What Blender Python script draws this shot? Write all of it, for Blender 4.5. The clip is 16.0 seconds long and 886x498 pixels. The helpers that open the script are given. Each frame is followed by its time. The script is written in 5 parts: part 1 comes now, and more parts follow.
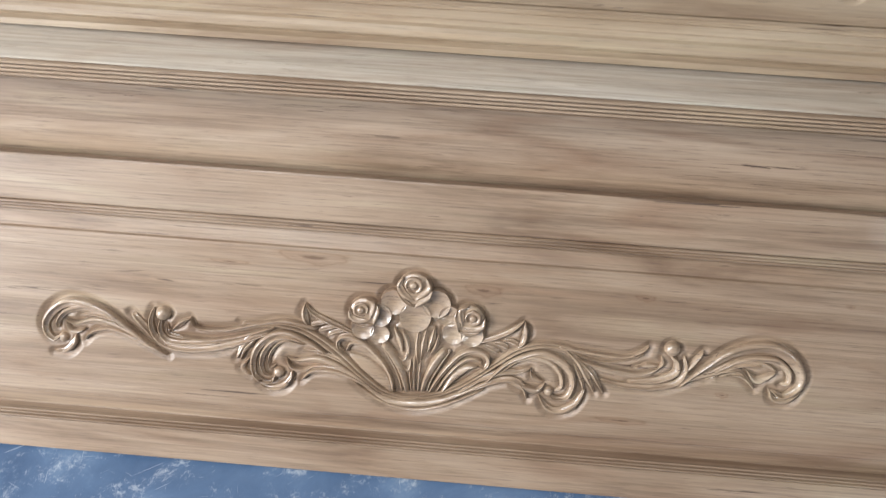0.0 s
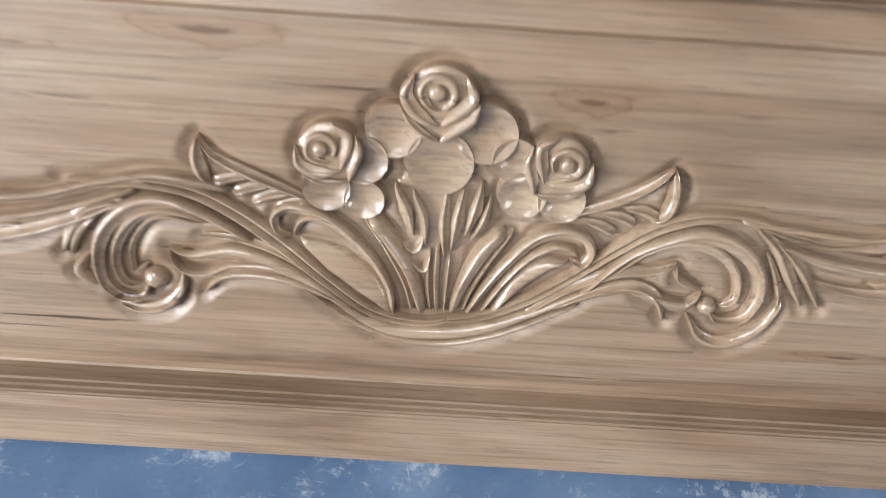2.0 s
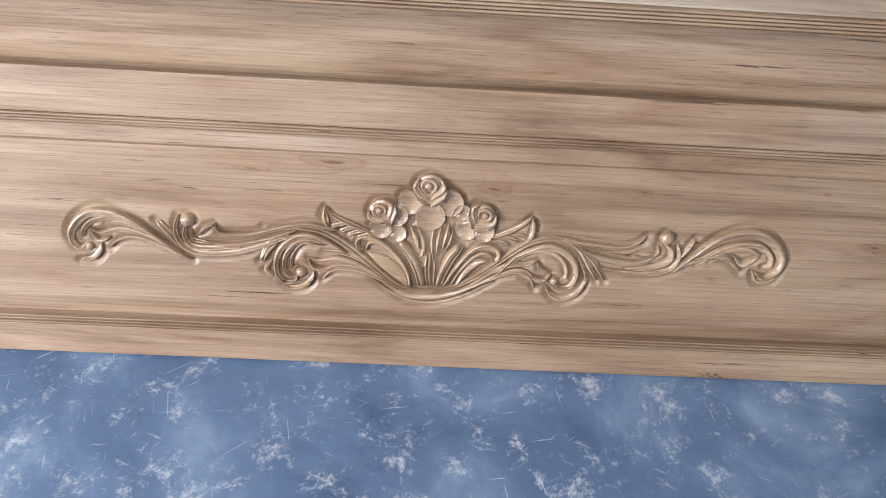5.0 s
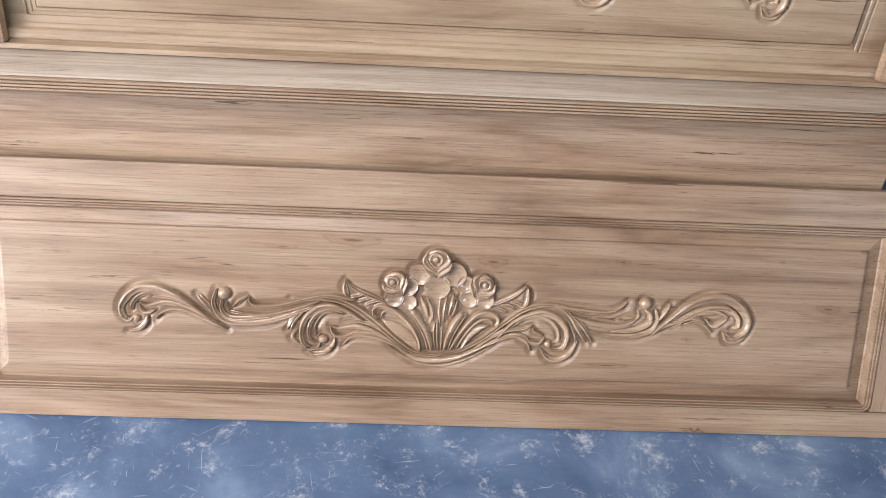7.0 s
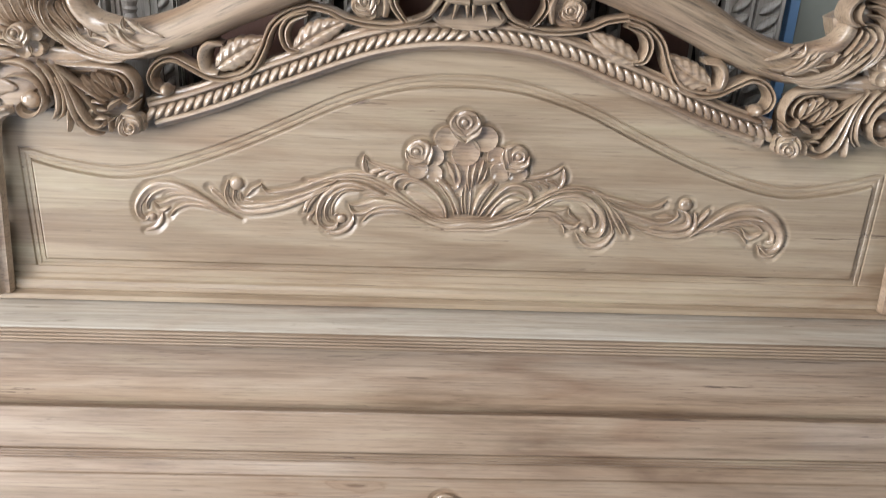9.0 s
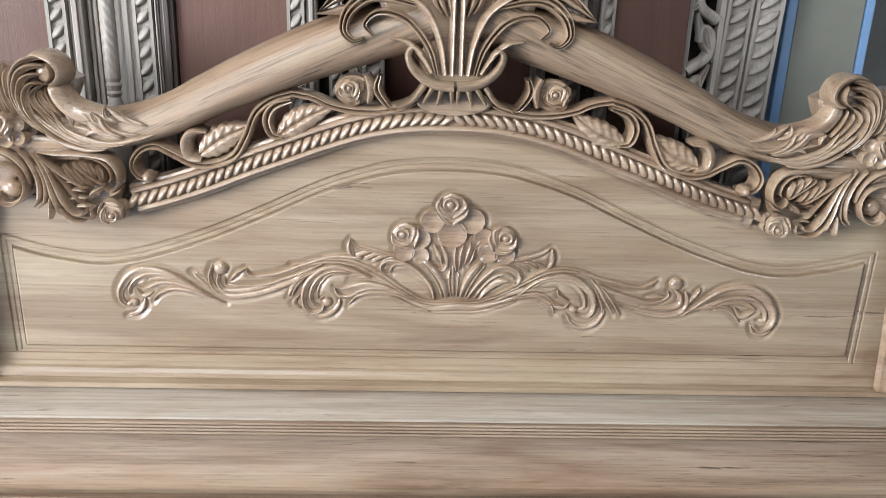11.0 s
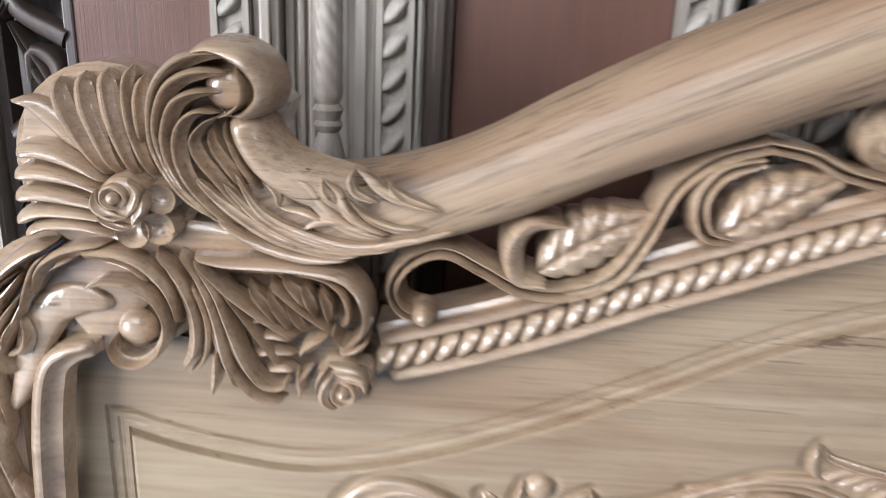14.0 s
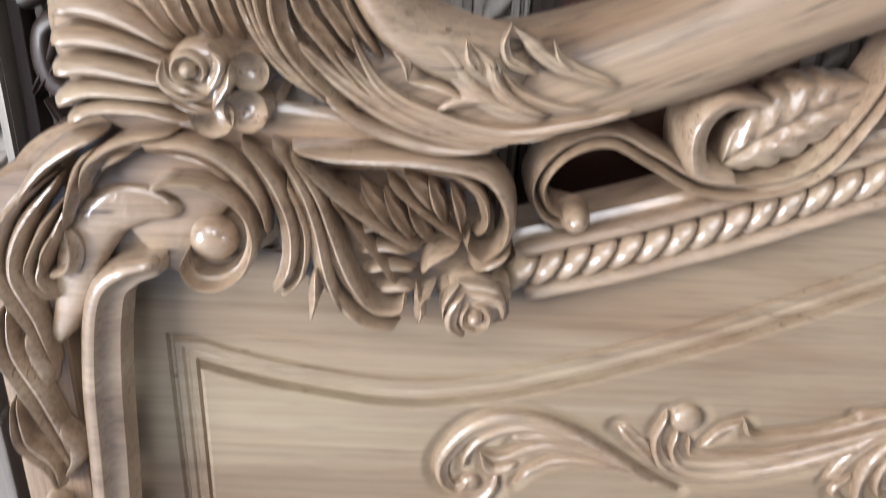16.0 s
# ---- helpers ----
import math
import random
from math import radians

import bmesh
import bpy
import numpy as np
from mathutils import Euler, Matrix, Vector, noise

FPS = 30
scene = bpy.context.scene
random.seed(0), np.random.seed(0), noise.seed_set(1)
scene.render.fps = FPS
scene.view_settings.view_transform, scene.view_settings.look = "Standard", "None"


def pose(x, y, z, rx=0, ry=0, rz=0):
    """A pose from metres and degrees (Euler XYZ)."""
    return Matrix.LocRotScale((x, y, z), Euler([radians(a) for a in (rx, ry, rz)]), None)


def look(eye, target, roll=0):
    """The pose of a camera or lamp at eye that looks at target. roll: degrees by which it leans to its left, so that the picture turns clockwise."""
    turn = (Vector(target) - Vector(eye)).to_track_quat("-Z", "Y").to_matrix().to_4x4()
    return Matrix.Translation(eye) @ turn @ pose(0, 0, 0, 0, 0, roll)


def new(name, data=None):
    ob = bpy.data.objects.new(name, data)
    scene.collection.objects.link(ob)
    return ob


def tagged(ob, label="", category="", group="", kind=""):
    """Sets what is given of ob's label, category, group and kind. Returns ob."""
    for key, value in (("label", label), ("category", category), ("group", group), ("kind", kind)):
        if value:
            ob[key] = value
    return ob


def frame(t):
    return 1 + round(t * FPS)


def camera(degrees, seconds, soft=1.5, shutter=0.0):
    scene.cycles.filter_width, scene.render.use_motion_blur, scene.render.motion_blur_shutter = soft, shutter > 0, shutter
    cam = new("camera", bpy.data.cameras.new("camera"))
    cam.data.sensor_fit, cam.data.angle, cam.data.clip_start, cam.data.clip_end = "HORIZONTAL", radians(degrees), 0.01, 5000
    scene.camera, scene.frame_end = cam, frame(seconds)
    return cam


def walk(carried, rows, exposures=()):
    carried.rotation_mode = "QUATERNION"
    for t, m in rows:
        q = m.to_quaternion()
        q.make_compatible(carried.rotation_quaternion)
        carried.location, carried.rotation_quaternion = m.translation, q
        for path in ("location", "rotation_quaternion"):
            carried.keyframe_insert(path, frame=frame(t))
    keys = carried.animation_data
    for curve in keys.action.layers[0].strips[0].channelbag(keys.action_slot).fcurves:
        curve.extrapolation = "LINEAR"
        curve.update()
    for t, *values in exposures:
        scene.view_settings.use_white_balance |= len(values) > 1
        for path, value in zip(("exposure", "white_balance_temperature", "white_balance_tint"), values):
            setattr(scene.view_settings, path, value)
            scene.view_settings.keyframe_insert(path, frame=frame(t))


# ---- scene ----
# The camera and its walk
cam = camera(57.2, 16.0, soft=0.9, shutter=0.4)
PATH = [
    (0, (0.094, -1.284, 1.354), (0.019, 0.292, 0.124), 2.7),
    (0.5, (0.077, -1.196, 1.325), (-0.018, 0.274, -0.028), 2.6),
    (1, (0.032, -1.022, 1.184), (0.026, 0.372, -0.250), 6.7),
    (1.5, (-0.014, -0.809, 1.046), (-0.025, 0.489, -0.475), 2.8),
    (2, (-0.014, -0.663, 0.813), (0.032, 0.593, -0.743), 5.3),
    (2.5, (0.002, -0.644, 0.751), (0.122, 0.689, -0.735), 7.3),
    (3, (-0.004, -0.639, 0.775), (0.109, 0.698, -0.708), 6.9),
    (3.5, (-0.009, -0.735, 0.908), (0.086, 0.601, -0.577), 5.4),
    (3.7, (-0.012, -0.843, 0.995), (0.070, 0.517, -0.470), 5.2),
    (5.8, (-0.073, -1.583, 1.465), (0.002, -0.035, 0.201), 4.5),
    (6, (-0.080, -1.616, 1.457), (0.002, -0.018, 0.257), 4.4),
    (6.5, (-0.070, -1.583, 1.489), (-0.002, 0.020, 0.295), 4.1),
    (7, (-0.070, -1.630, 1.446), (0.010, 0.006, 0.299), 3.7),
    (7.5, (-0.070, -1.613, 1.463), (0.024, 0.033, 0.332), 3.7),
    (8, (-0.084, -1.599, 1.490), (-0.019, 0.119, 0.470), 3.4),
    (8.5, (-0.094, -1.591, 1.491), (-0.010, 0.208, 0.621), 3.6),
    (9, (-0.095, -1.553, 1.535), (-0.017, 0.300, 0.787), 2.5),
    (9.2, (-0.093, -1.542, 1.546), (-0.011, 0.319, 0.817), 2.7),
    (11.3, (-0.075, -1.504, 1.609), (0.009, 0.400, 1.004), 1.8),
    (11.5, (-0.079, -1.506, 1.616), (0.006, 0.419, 1.081), 1.7),
    (12, (-0.085, -1.491, 1.647), (-0.015, 0.418, 1.055), 1.9),
    (12.5, (-0.123, -1.444, 1.622), (-0.212, 0.456, 1.004), 1.4),
    (13, (-0.216, -1.189, 1.577), (-0.401, 0.709, 0.976), -0.1),
    (13.5, (-0.316, -0.947, 1.539), (-0.545, 0.927, 0.879), 2.6),
    (14, (-0.534, -0.658, 1.505), (-0.585, 1.230, 0.849), 2.6),
    (14.5, (-0.635, -0.518, 1.469), (-0.626, 1.353, 0.765), 3.4),
    (15, (-0.655, -0.502, 1.457), (-0.637, 1.360, 0.727), 3.6),
    (15.5, (-0.668, -0.511, 1.464), (-0.632, 1.361, 0.760), 3.7),
    (16, (-0.671, -0.529, 1.443), (-0.623, 1.269, 0.568), 3.0),
]
walk(cam, [(t, look(eye, target, roll)) for t, eye, target, roll in PATH],
     [(0, -0.16, 6380, 10), (2.5, -0.16, 6380, 10), (3.5, -0.15, 6300, 10), (5.8, -0.12, 6760, 18), (7, -0.12, 6760, 18), (8.2, -0.18, 6280, 10), (12.5, -0.13, 6280, 11), (13.5, -0.25, 6280, 12), (15, -0.36, 6280, 13), (16, -0.36, 6280, 13)])
# ---- light: daylight from a wide workshop door behind and to the side of the camera ----
world = bpy.data.worlds.new("world")
scene.world = world
world.use_nodes = True
wn = world.node_tree.nodes
sky = wn.new("ShaderNodeTexSky")
sky.sky_type = 'NISHITA'
sky.sun_disc = False
sky.sun_elevation = radians(61)
sky.sun_rotation = radians(-27)
wn["Background"].inputs["Strength"].default_value = 0.12
world.node_tree.links.new(sky.outputs["Color"], wn["Background"].inputs["Color"])

sun = new("sun", bpy.data.lights.new("sun", 'SUN'))
sun.data.energy, sun.data.angle, sun.data.color = 2.0, radians(0.5), (1.0, 0.95, 0.88)
sun.matrix_world = look((0, 0, 8), (2, -4, 0))


def opening_light(name, at, toward, wide, tall, watts, tint):
    """Sky light that enters by one of the openings."""
    lamp = new(name, bpy.data.lights.new(name, 'AREA'))
    lamp.data.shape, lamp.data.size, lamp.data.size_y = 'RECTANGLE', wide, tall
    lamp.data.energy, lamp.data.color = watts, tint
    lamp.matrix_world = look(at, toward)
    return lamp


opening_light("west_daylight", (-4.9, -3.3, 1.5), (0, -0.2, 0.7), 2.6, 2.3, 640, (0.945, 0.97, 1.0))
opening_light("roof_daylight", (-1.2, -2.2, 3.02), (-0.7, -1.3, 0), 2.2, 1.4, 115, (0.94, 0.965, 1.0))
opening_light("east_daylight", (3.3, -4.4, 1.75), (0.2, 0, 1.0), 0.8, 0.9, 34, (0.93, 0.965, 1.0))


# ---- materials ----
def material(name):
    m = bpy.data.materials.new(name)
    m.use_nodes = True
    return m, m.node_tree.nodes, m.node_tree.links, m.node_tree.nodes["Principled BSDF"]


def add_mapping(nodes, links, scale, turn=0.0):
    """Object coordinates, first turned in the board's plane by so many degrees, then scaled."""
    co = nodes.new("ShaderNodeTexCoord")
    first = nodes.new("ShaderNodeMapping")
    first.inputs["Rotation"].default_value = (0, radians(turn), 0)
    links.new(co.outputs["Object"], first.inputs["Vector"])
    mp = nodes.new("ShaderNodeMapping")
    mp.inputs["Scale"].default_value = scale
    links.new(first.outputs["Vector"], mp.inputs["Vector"])
    return mp.outputs["Vector"]


def add_noise(nodes, links, vec, scale, detail=4.0, rough=0.55, distortion=0.0):
    n = nodes.new("ShaderNodeTexNoise")
    n.inputs["Scale"].default_value, n.inputs["Detail"].default_value = scale, detail
    n.inputs["Roughness"].default_value, n.inputs["Distortion"].default_value = rough, distortion
    links.new(vec, n.inputs["Vector"])
    return n.outputs["Fac"]


def add_ramp(nodes, links, fac, stops):
    r = nodes.new("ShaderNodeValToRGB")
    while len(r.color_ramp.elements) < len(stops):
        r.color_ramp.elements.new(0.5)
    for e, (p, c) in zip(r.color_ramp.elements, stops):
        e.position, e.color = p, (*c, 1) if len(c) == 3 else c
    links.new(fac, r.inputs["Fac"])
    return r.outputs["Color"]


def add_mix(nodes, links, fac, a, b, mode='MIX'):
    x = nodes.new("ShaderNodeMix")
    x.data_type, x.blend_type = 'RGBA', mode
    if isinstance(fac, float):
        x.inputs["Factor"].default_value = fac
    else:
        links.new(fac, x.inputs["Factor"])
    links.new(a, x.inputs["A"])
    links.new(b, x.inputs["B"])
    return x.outputs["Result"]


def add_bump(nodes, links, fac, strength, distance, shader):
    b = nodes.new("ShaderNodeBump")
    b.inputs["Strength"].default_value, b.inputs["Distance"].default_value = strength, distance
    links.new(fac, b.inputs["Height"])
    links.new(b.outputs["Normal"], shader.inputs["Normal"])


def wood(name, axis, pale, mid, dark, streak, rough=0.3, coat=0.5, contrast=1.0, knots=True, knots_at=(), pore=0.42, turn=0.0, cuts=0.0):
    """Varnished teak whose grain runs along the axis: broad bands, fibres, short pores, dark streaks and small knots."""
    m, nodes, links, bsdf = material(name)

    def stretched(a, b):
        return tuple(a if k == axis else b for k in range(3))
    bands = add_noise(nodes, links, add_mapping(nodes, links, stretched(0.7, 8.0), turn), 1.7, 6.0, 0.6, 1.1)
    base = add_ramp(nodes, links, bands, [(0.3, dark), (0.48, mid), (0.7, pale)])
    drift = add_noise(nodes, links, add_mapping(nodes, links, stretched(0.8, 5.0), turn), 2.2, 4.0, 0.55, 1.4)
    base = add_mix(nodes, links, 1.0, base, add_ramp(nodes, links, drift, [(0.28, (0.83, 0.75, 0.7)), (0.47, (1, 0.99, 0.97)), (0.56, (1.0, 1.0, 1.0)), (0.74, (1.1, 1.16, 1.12))]), 'MULTIPLY')
    for kx, kz, rx, rz in knots_at:
        mp = nodes.new("ShaderNodeMapping")
        mp.vector_type = 'TEXTURE'
        mp.inputs["Location"].default_value, mp.inputs["Scale"].default_value = (kx, 0, kz), (rx, 1000, rz)
        links.new(nodes.new("ShaderNodeTexCoord").outputs["Object"], mp.inputs["Vector"])
        rough_edge = add_noise(nodes, links, mp.outputs["Vector"], 1.6, 4.0)
        far = nodes.new("ShaderNodeVectorMath")
        far.operation = 'LENGTH'
        links.new(mp.outputs["Vector"], far.inputs[0])
        off = nodes.new("ShaderNodeMath")
        off.operation = 'MULTIPLY_ADD'
        off.inputs[1].default_value = 0.9
        links.new(rough_edge, off.inputs[0])
        links.new(far.outputs["Value"], off.inputs[2])
        rings = add_ramp(nodes, links, off.outputs[0], [(0.5, (0.5, 0.42, 0.36)), (0.58, (0.93, 0.88, 0.85)), (0.74, (0.9, 0.84, 0.8)), (0.79, (0.76, 0.69, 0.63)), (0.84, (0.95, 0.92, 0.89)), (0.95, (1, 1, 1))])
        base = add_mix(nodes, links, 1.0, base, rings, 'MULTIPLY')
    fibre = add_noise(nodes, links, add_mapping(nodes, links, stretched(1.7, 120.0), turn), 1.8, 8.0, 0.7, 0.3)
    low = 1 - 0.44 * contrast
    fibres = add_ramp(nodes, links, fibre, [(0.32, (low, low * 0.96, low * 0.9)), (0.5, (0.95, 0.94, 0.92)), (0.68, (1.12, 1.1, 1.07))])
    base = add_mix(nodes, links, 0.85, base, fibres, 'MULTIPLY')
    spot = nodes.new("ShaderNodeRGB")
    spot.outputs[0].default_value = (*streak, 1)
    lines = add_noise(nodes, links, add_mapping(nodes, links, stretched(1.5, 46.0), turn), 1.7, 5.0, 0.6, 2.2)
    mask = add_ramp(nodes, links, lines, [(0.625, (0, 0, 0)), (0.65, (0.95, 0.95, 0.95))])
    gate = add_noise(nodes, links, add_mapping(nodes, links, stretched(1.6, 6.0), turn), 1.5, 2.0)
    gate = add_ramp(nodes, links, gate, [(0.5, (0, 0, 0)), (0.6, (0.95, 0.95, 0.95))])
    base = add_mix(nodes, links, add_mix(nodes, links, 1.0, mask, gate, 'MULTIPLY'), base, spot.outputs[0])
    pores = add_noise(nodes, links, add_mapping(nodes, links, stretched(9.0, 210.0), turn), 2.0, 3.0, 0.5)
    base = add_mix(nodes, links, add_ramp(nodes, links, pores, [(0.6, (0, 0, 0)), (0.72, (pore, pore, pore))]), base, spot.outputs[0])
    if knots:
        vor = nodes.new("ShaderNodeTexVoronoi")
        vor.inputs["Scale"].default_value = 3.1
        links.new(add_mapping(nodes, links, stretched(0.8, 2.0), turn), vor.inputs["Vector"])
        knot = add_ramp(nodes, links, vor.outputs["Distance"], [(0.012, (0.85, 0.85, 0.85)), (0.03, (0.25, 0.25, 0.25)), (0.036, (0.6, 0.6, 0.6)), (0.05, (0, 0, 0))])
        base = add_mix(nodes, links, knot, base, spot.outputs[0])
    info = nodes.new("ShaderNodeObjectInfo")
    tone = add_ramp(nodes, links, info.outputs["Random"], [(0.0, (0.86, 0.83, 0.8)), (1.0, (1.1, 1.1, 1.1))])
    base = add_mix(nodes, links, 1.0 if knots else 0.35, base, tone, 'MULTIPLY')
    links.new(base, bsdf.inputs["Base Color"])
    worn = add_noise(nodes, links, add_mapping(nodes, links, (1, 1, 1)), 9.0, 4.0)
    links.new(add_ramp(nodes, links, worn, [(0.3, (rough - 0.07,) * 3), (0.7, (rough + 0.1,) * 3)]), bsdf.inputs["Roughness"])
    bsdf.inputs["Coat Weight"].default_value, bsdf.inputs["Coat Roughness"].default_value = coat, 0.08
    add_bump(nodes, links, fibre, 0.45, 0.0012, bsdf)
    if cuts:
        # shallow facets left by the gouge, under the varnish too
        facet = nodes.new("ShaderNodeBump")
        facet.inputs["Strength"].default_value, facet.inputs["Distance"].default_value = cuts, 0.004
        links.new(add_noise(nodes, links, add_mapping(nodes, links, (1, 1, 1)), 55.0, 3.0, 0.6, 0.5), facet.inputs["Height"])
        for link in list(bsdf.inputs["Normal"].links):
            links.new(facet.outputs["Normal"], link.from_node.inputs["Normal"])
        links.new(facet.outputs["Normal"], bsdf.inputs["Coat Normal"])
    return m


TEAK = ((0.4, 0.305, 0.222), (0.305, 0.218, 0.15), (0.19, 0.124, 0.08), (0.062, 0.036, 0.024))
TEAK_X = wood("teak_satin", 0, *TEAK, 0.46, 0.1)
TEAK_PANEL = wood("teak_panel_knotty", 0, *TEAK, 0.42, 0.06, 0.85, knots_at=((0.118, 0.399, 0.085, 0.034), (-0.2, 0.437, 0.16, 0.04), (0.4, 0.16, 0.12, 0.02), (0.416, 0.409, 0.045, 0.018), (0.907, 0.314, 0.070, 0.030), (-0.856, 0.389, 0.075, 0.012), (-0.358, 0.418, 0.090, 0.014), (0.581, 0.230, 0.030, 0.016), (0.784, 0.423, 0.020, 0.012)))
TEAK_FIELD = wood("teak_field_smooth", 0, (0.37, 0.288, 0.2), (0.3, 0.222, 0.147), (0.215, 0.148, 0.095), (0.1, 0.062, 0.04), 0.42, 0.25, 0.55, False, pore=0.35)
TEAK_Z = wood("teak_varnished_upright", 2, *TEAK, 0.38, 0.35)
CARVED = wood("teak_carved", 0, (0.43, 0.325, 0.228), (0.335, 0.238, 0.16), (0.215, 0.142, 0.09), (0.07, 0.04, 0.024), 0.33, 1.0, 1.15, False, cuts=0.22)
GREY_WOOD = wood("wood_primed_grey", 2, (0.39, 0.36, 0.325), (0.31, 0.28, 0.25), (0.21, 0.185, 0.165), (0.14, 0.115, 0.1), 0.45, 0.1, 0.6, False)
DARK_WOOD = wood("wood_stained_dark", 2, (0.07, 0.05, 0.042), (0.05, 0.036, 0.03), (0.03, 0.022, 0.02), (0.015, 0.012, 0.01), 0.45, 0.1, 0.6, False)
RAIL = ((0.34, 0.245, 0.165), (0.255, 0.172, 0.11), (0.13, 0.08, 0.048), (0.05, 0.031, 0.021), 0.5, 0.15, 1.9, False)
TEAK_RAIL = {side: wood("teak_open_grain", 0, *RAIL, pore=0.25, turn=side * 24) for side in (1, -1)}
# paler, greyer teak, used only on top of the ledge
TEAK_PALE = wood("teak_pale_grey", 0, (0.54, 0.49, 0.425), (0.47, 0.415, 0.35), (0.36, 0.3, 0.24), (0.12, 0.09, 0.065), 0.45, 0.2)
BROWN_BOARD = wood("board_red_brown", 2, (0.125, 0.058, 0.041), (0.11, 0.051, 0.036), (0.085, 0.04, 0.028), (0.08, 0.038, 0.027), 0.55, 0.0, 0.12, False)


def plain(name, colour, rough, spread=0.12, scale=6.0, bump=0.1):
    m, nodes, links, bsdf = material(name)
    vec = add_mapping(nodes, links, (1, 1, 1))
    big = add_noise(nodes, links, vec, scale, 6.0, 0.6)
    fine = add_noise(nodes, links, vec, scale * 14, 4.0, 0.6)
    lo, hi = tuple(c * (1 - spread) for c in colour), tuple(min(1, c * (1 + spread)) for c in colour)
    links.new(add_ramp(nodes, links, big, [(0.3, lo), (0.7, hi)]), bsdf.inputs["Base Color"])
    bsdf.inputs["Roughness"].default_value = rough
    add_bump(nodes, links, fine, bump, 0.002, bsdf)
    return m


def concrete(name):
    """Blue-grey cement floor with whitish plaster stains, scuffs and scratches."""
    m, nodes, links, bsdf = material(name)
    vec = add_mapping(nodes, links, (1, 1, 1))
    big = add_noise(nodes, links, vec, 3.2, 8.0, 0.62, 0.4)
    base = add_ramp(nodes, links, big, [(0.3, (0.05, 0.095, 0.18)), (0.5, (0.1, 0.165, 0.275)), (0.68, (0.2, 0.29, 0.41))])
    stain = add_noise(nodes, links, vec, 11.0, 15.0, 0.88, 0.2)
    mask = add_ramp(nodes, links, stain, [(0.535, (0, 0, 0)), (0.6, (0.62, 0.62, 0.62)), (0.7, (0.85, 0.85, 0.85))])
    white = nodes.new("ShaderNodeRGB")
    white.outputs[0].default_value = (0.56, 0.6, 0.64, 1)
    base = add_mix(nodes, links, mask, base, white.outputs[0])
    for k, turn in enumerate((24, -38, 78, -8)):
        mp = nodes.new("ShaderNodeMapping")
        mp.inputs["Rotation"].default_value = (0, 0, radians(turn))
        mp.inputs["Location"].default_value = (3.1 * k, 1.7 * k, 0)
        links.new(nodes.new("ShaderNodeTexCoord").outputs["Object"], mp.inputs["Vector"])
        long = nodes.new("ShaderNodeMapping")
        long.inputs["Scale"].default_value = (4.5, 130.0, 1.0)
        links.new(mp.outputs["Vector"], long.inputs["Vector"])
        scratch = add_ramp(nodes, links, add_noise(nodes, links, long.outputs["Vector"], 2.0, 1.0, 0.4, 0.2), [(0.752, (0, 0, 0)), (0.785, (0.6, 0.6, 0.6))])
        base = add_mix(nodes, links, scratch, base, white.outputs[0])
    links.new(base, bsdf.inputs["Base Color"])
    fine = add_noise(nodes, links, vec, 60.0, 6.0, 0.7)
    links.new(add_ramp(nodes, links, big, [(0.3, (0.42, 0.42, 0.42)), (0.7, (0.62, 0.62, 0.62))]), bsdf.inputs["Roughness"])
    add_bump(nodes, links, fine, 0.3, 0.002, bsdf)
    return m


CONCRETE = concrete("cement_floor")
PLASTER = plain("plaster_wall", (0.25, 0.24, 0.22), 0.85)
CEILING = plain("ceiling_sheet", (0.3, 0.295, 0.28), 0.9)
BLUE_PAINT = plain("blue_paint", (0.17, 0.3, 0.5), 0.4)
GREEN_BOARD = plain("grey_green_board", (0.2, 0.2, 0.165), 0.5)


# ---- mesh helpers ----
def part(name, bm, mat, parent, label="", smooth=False):
    me = bpy.data.meshes.new(name)
    bmesh.ops.recalc_face_normals(bm, faces=bm.faces[:])
    bm.to_mesh(me)
    bm.free()
    me.materials.append(mat)
    if smooth:
        me.polygons.foreach_set("use_smooth", [True] * len(me.polygons))
        me.set_sharp_from_angle(angle=radians(42))
    ob = new(name, me)
    if parent is not None:
        ob.parent = parent
    if label:
        ob["label"] = label
    return ob


def thing(name, m, label, category, group="", kind=""):
    ob = new(name)
    ob.matrix_world = m
    return tagged(ob, label, category, group, kind)


def add_box(bm, x0, x1, y0, y1, z0, z1, bevel=0.0):
    r = bmesh.ops.create_cube(bm, size=1.0, matrix=Matrix.Translation(((x0 + x1) / 2, (y0 + y1) / 2, (z0 + z1) / 2)) @ Matrix.Diagonal((x1 - x0, y1 - y0, z1 - z0, 1)))
    if bevel:
        edges = list({e for v in r["verts"] for e in v.link_edges})
        bmesh.ops.bevel(bm, geom=edges, offset=bevel, segments=2, affect='EDGES', profile=0.6)


def boxed(name, x0, x1, y0, y1, z0, z1, mat, parent, bevel=0.003, label=""):
    bm = bmesh.new()
    add_box(bm, x0, x1, y0, y1, z0, z1, bevel)
    return part(name, bm, mat, parent, label)


def grid_faces(bm, rows, closed_along=False, closed_across=False):
    """Faces between rows of points."""
    vs = [[bm.verts.new(p) for p in row] for row in rows]
    n, m = len(vs), len(vs[0])
    for i in range(n if closed_along else n - 1):
        a, b = vs[i], vs[(i + 1) % n]
        for j in range(m if closed_across else m - 1):
            k = (j + 1) % m
            bm.faces.new((a[j], a[k], b[k], b[j]))
    return vs


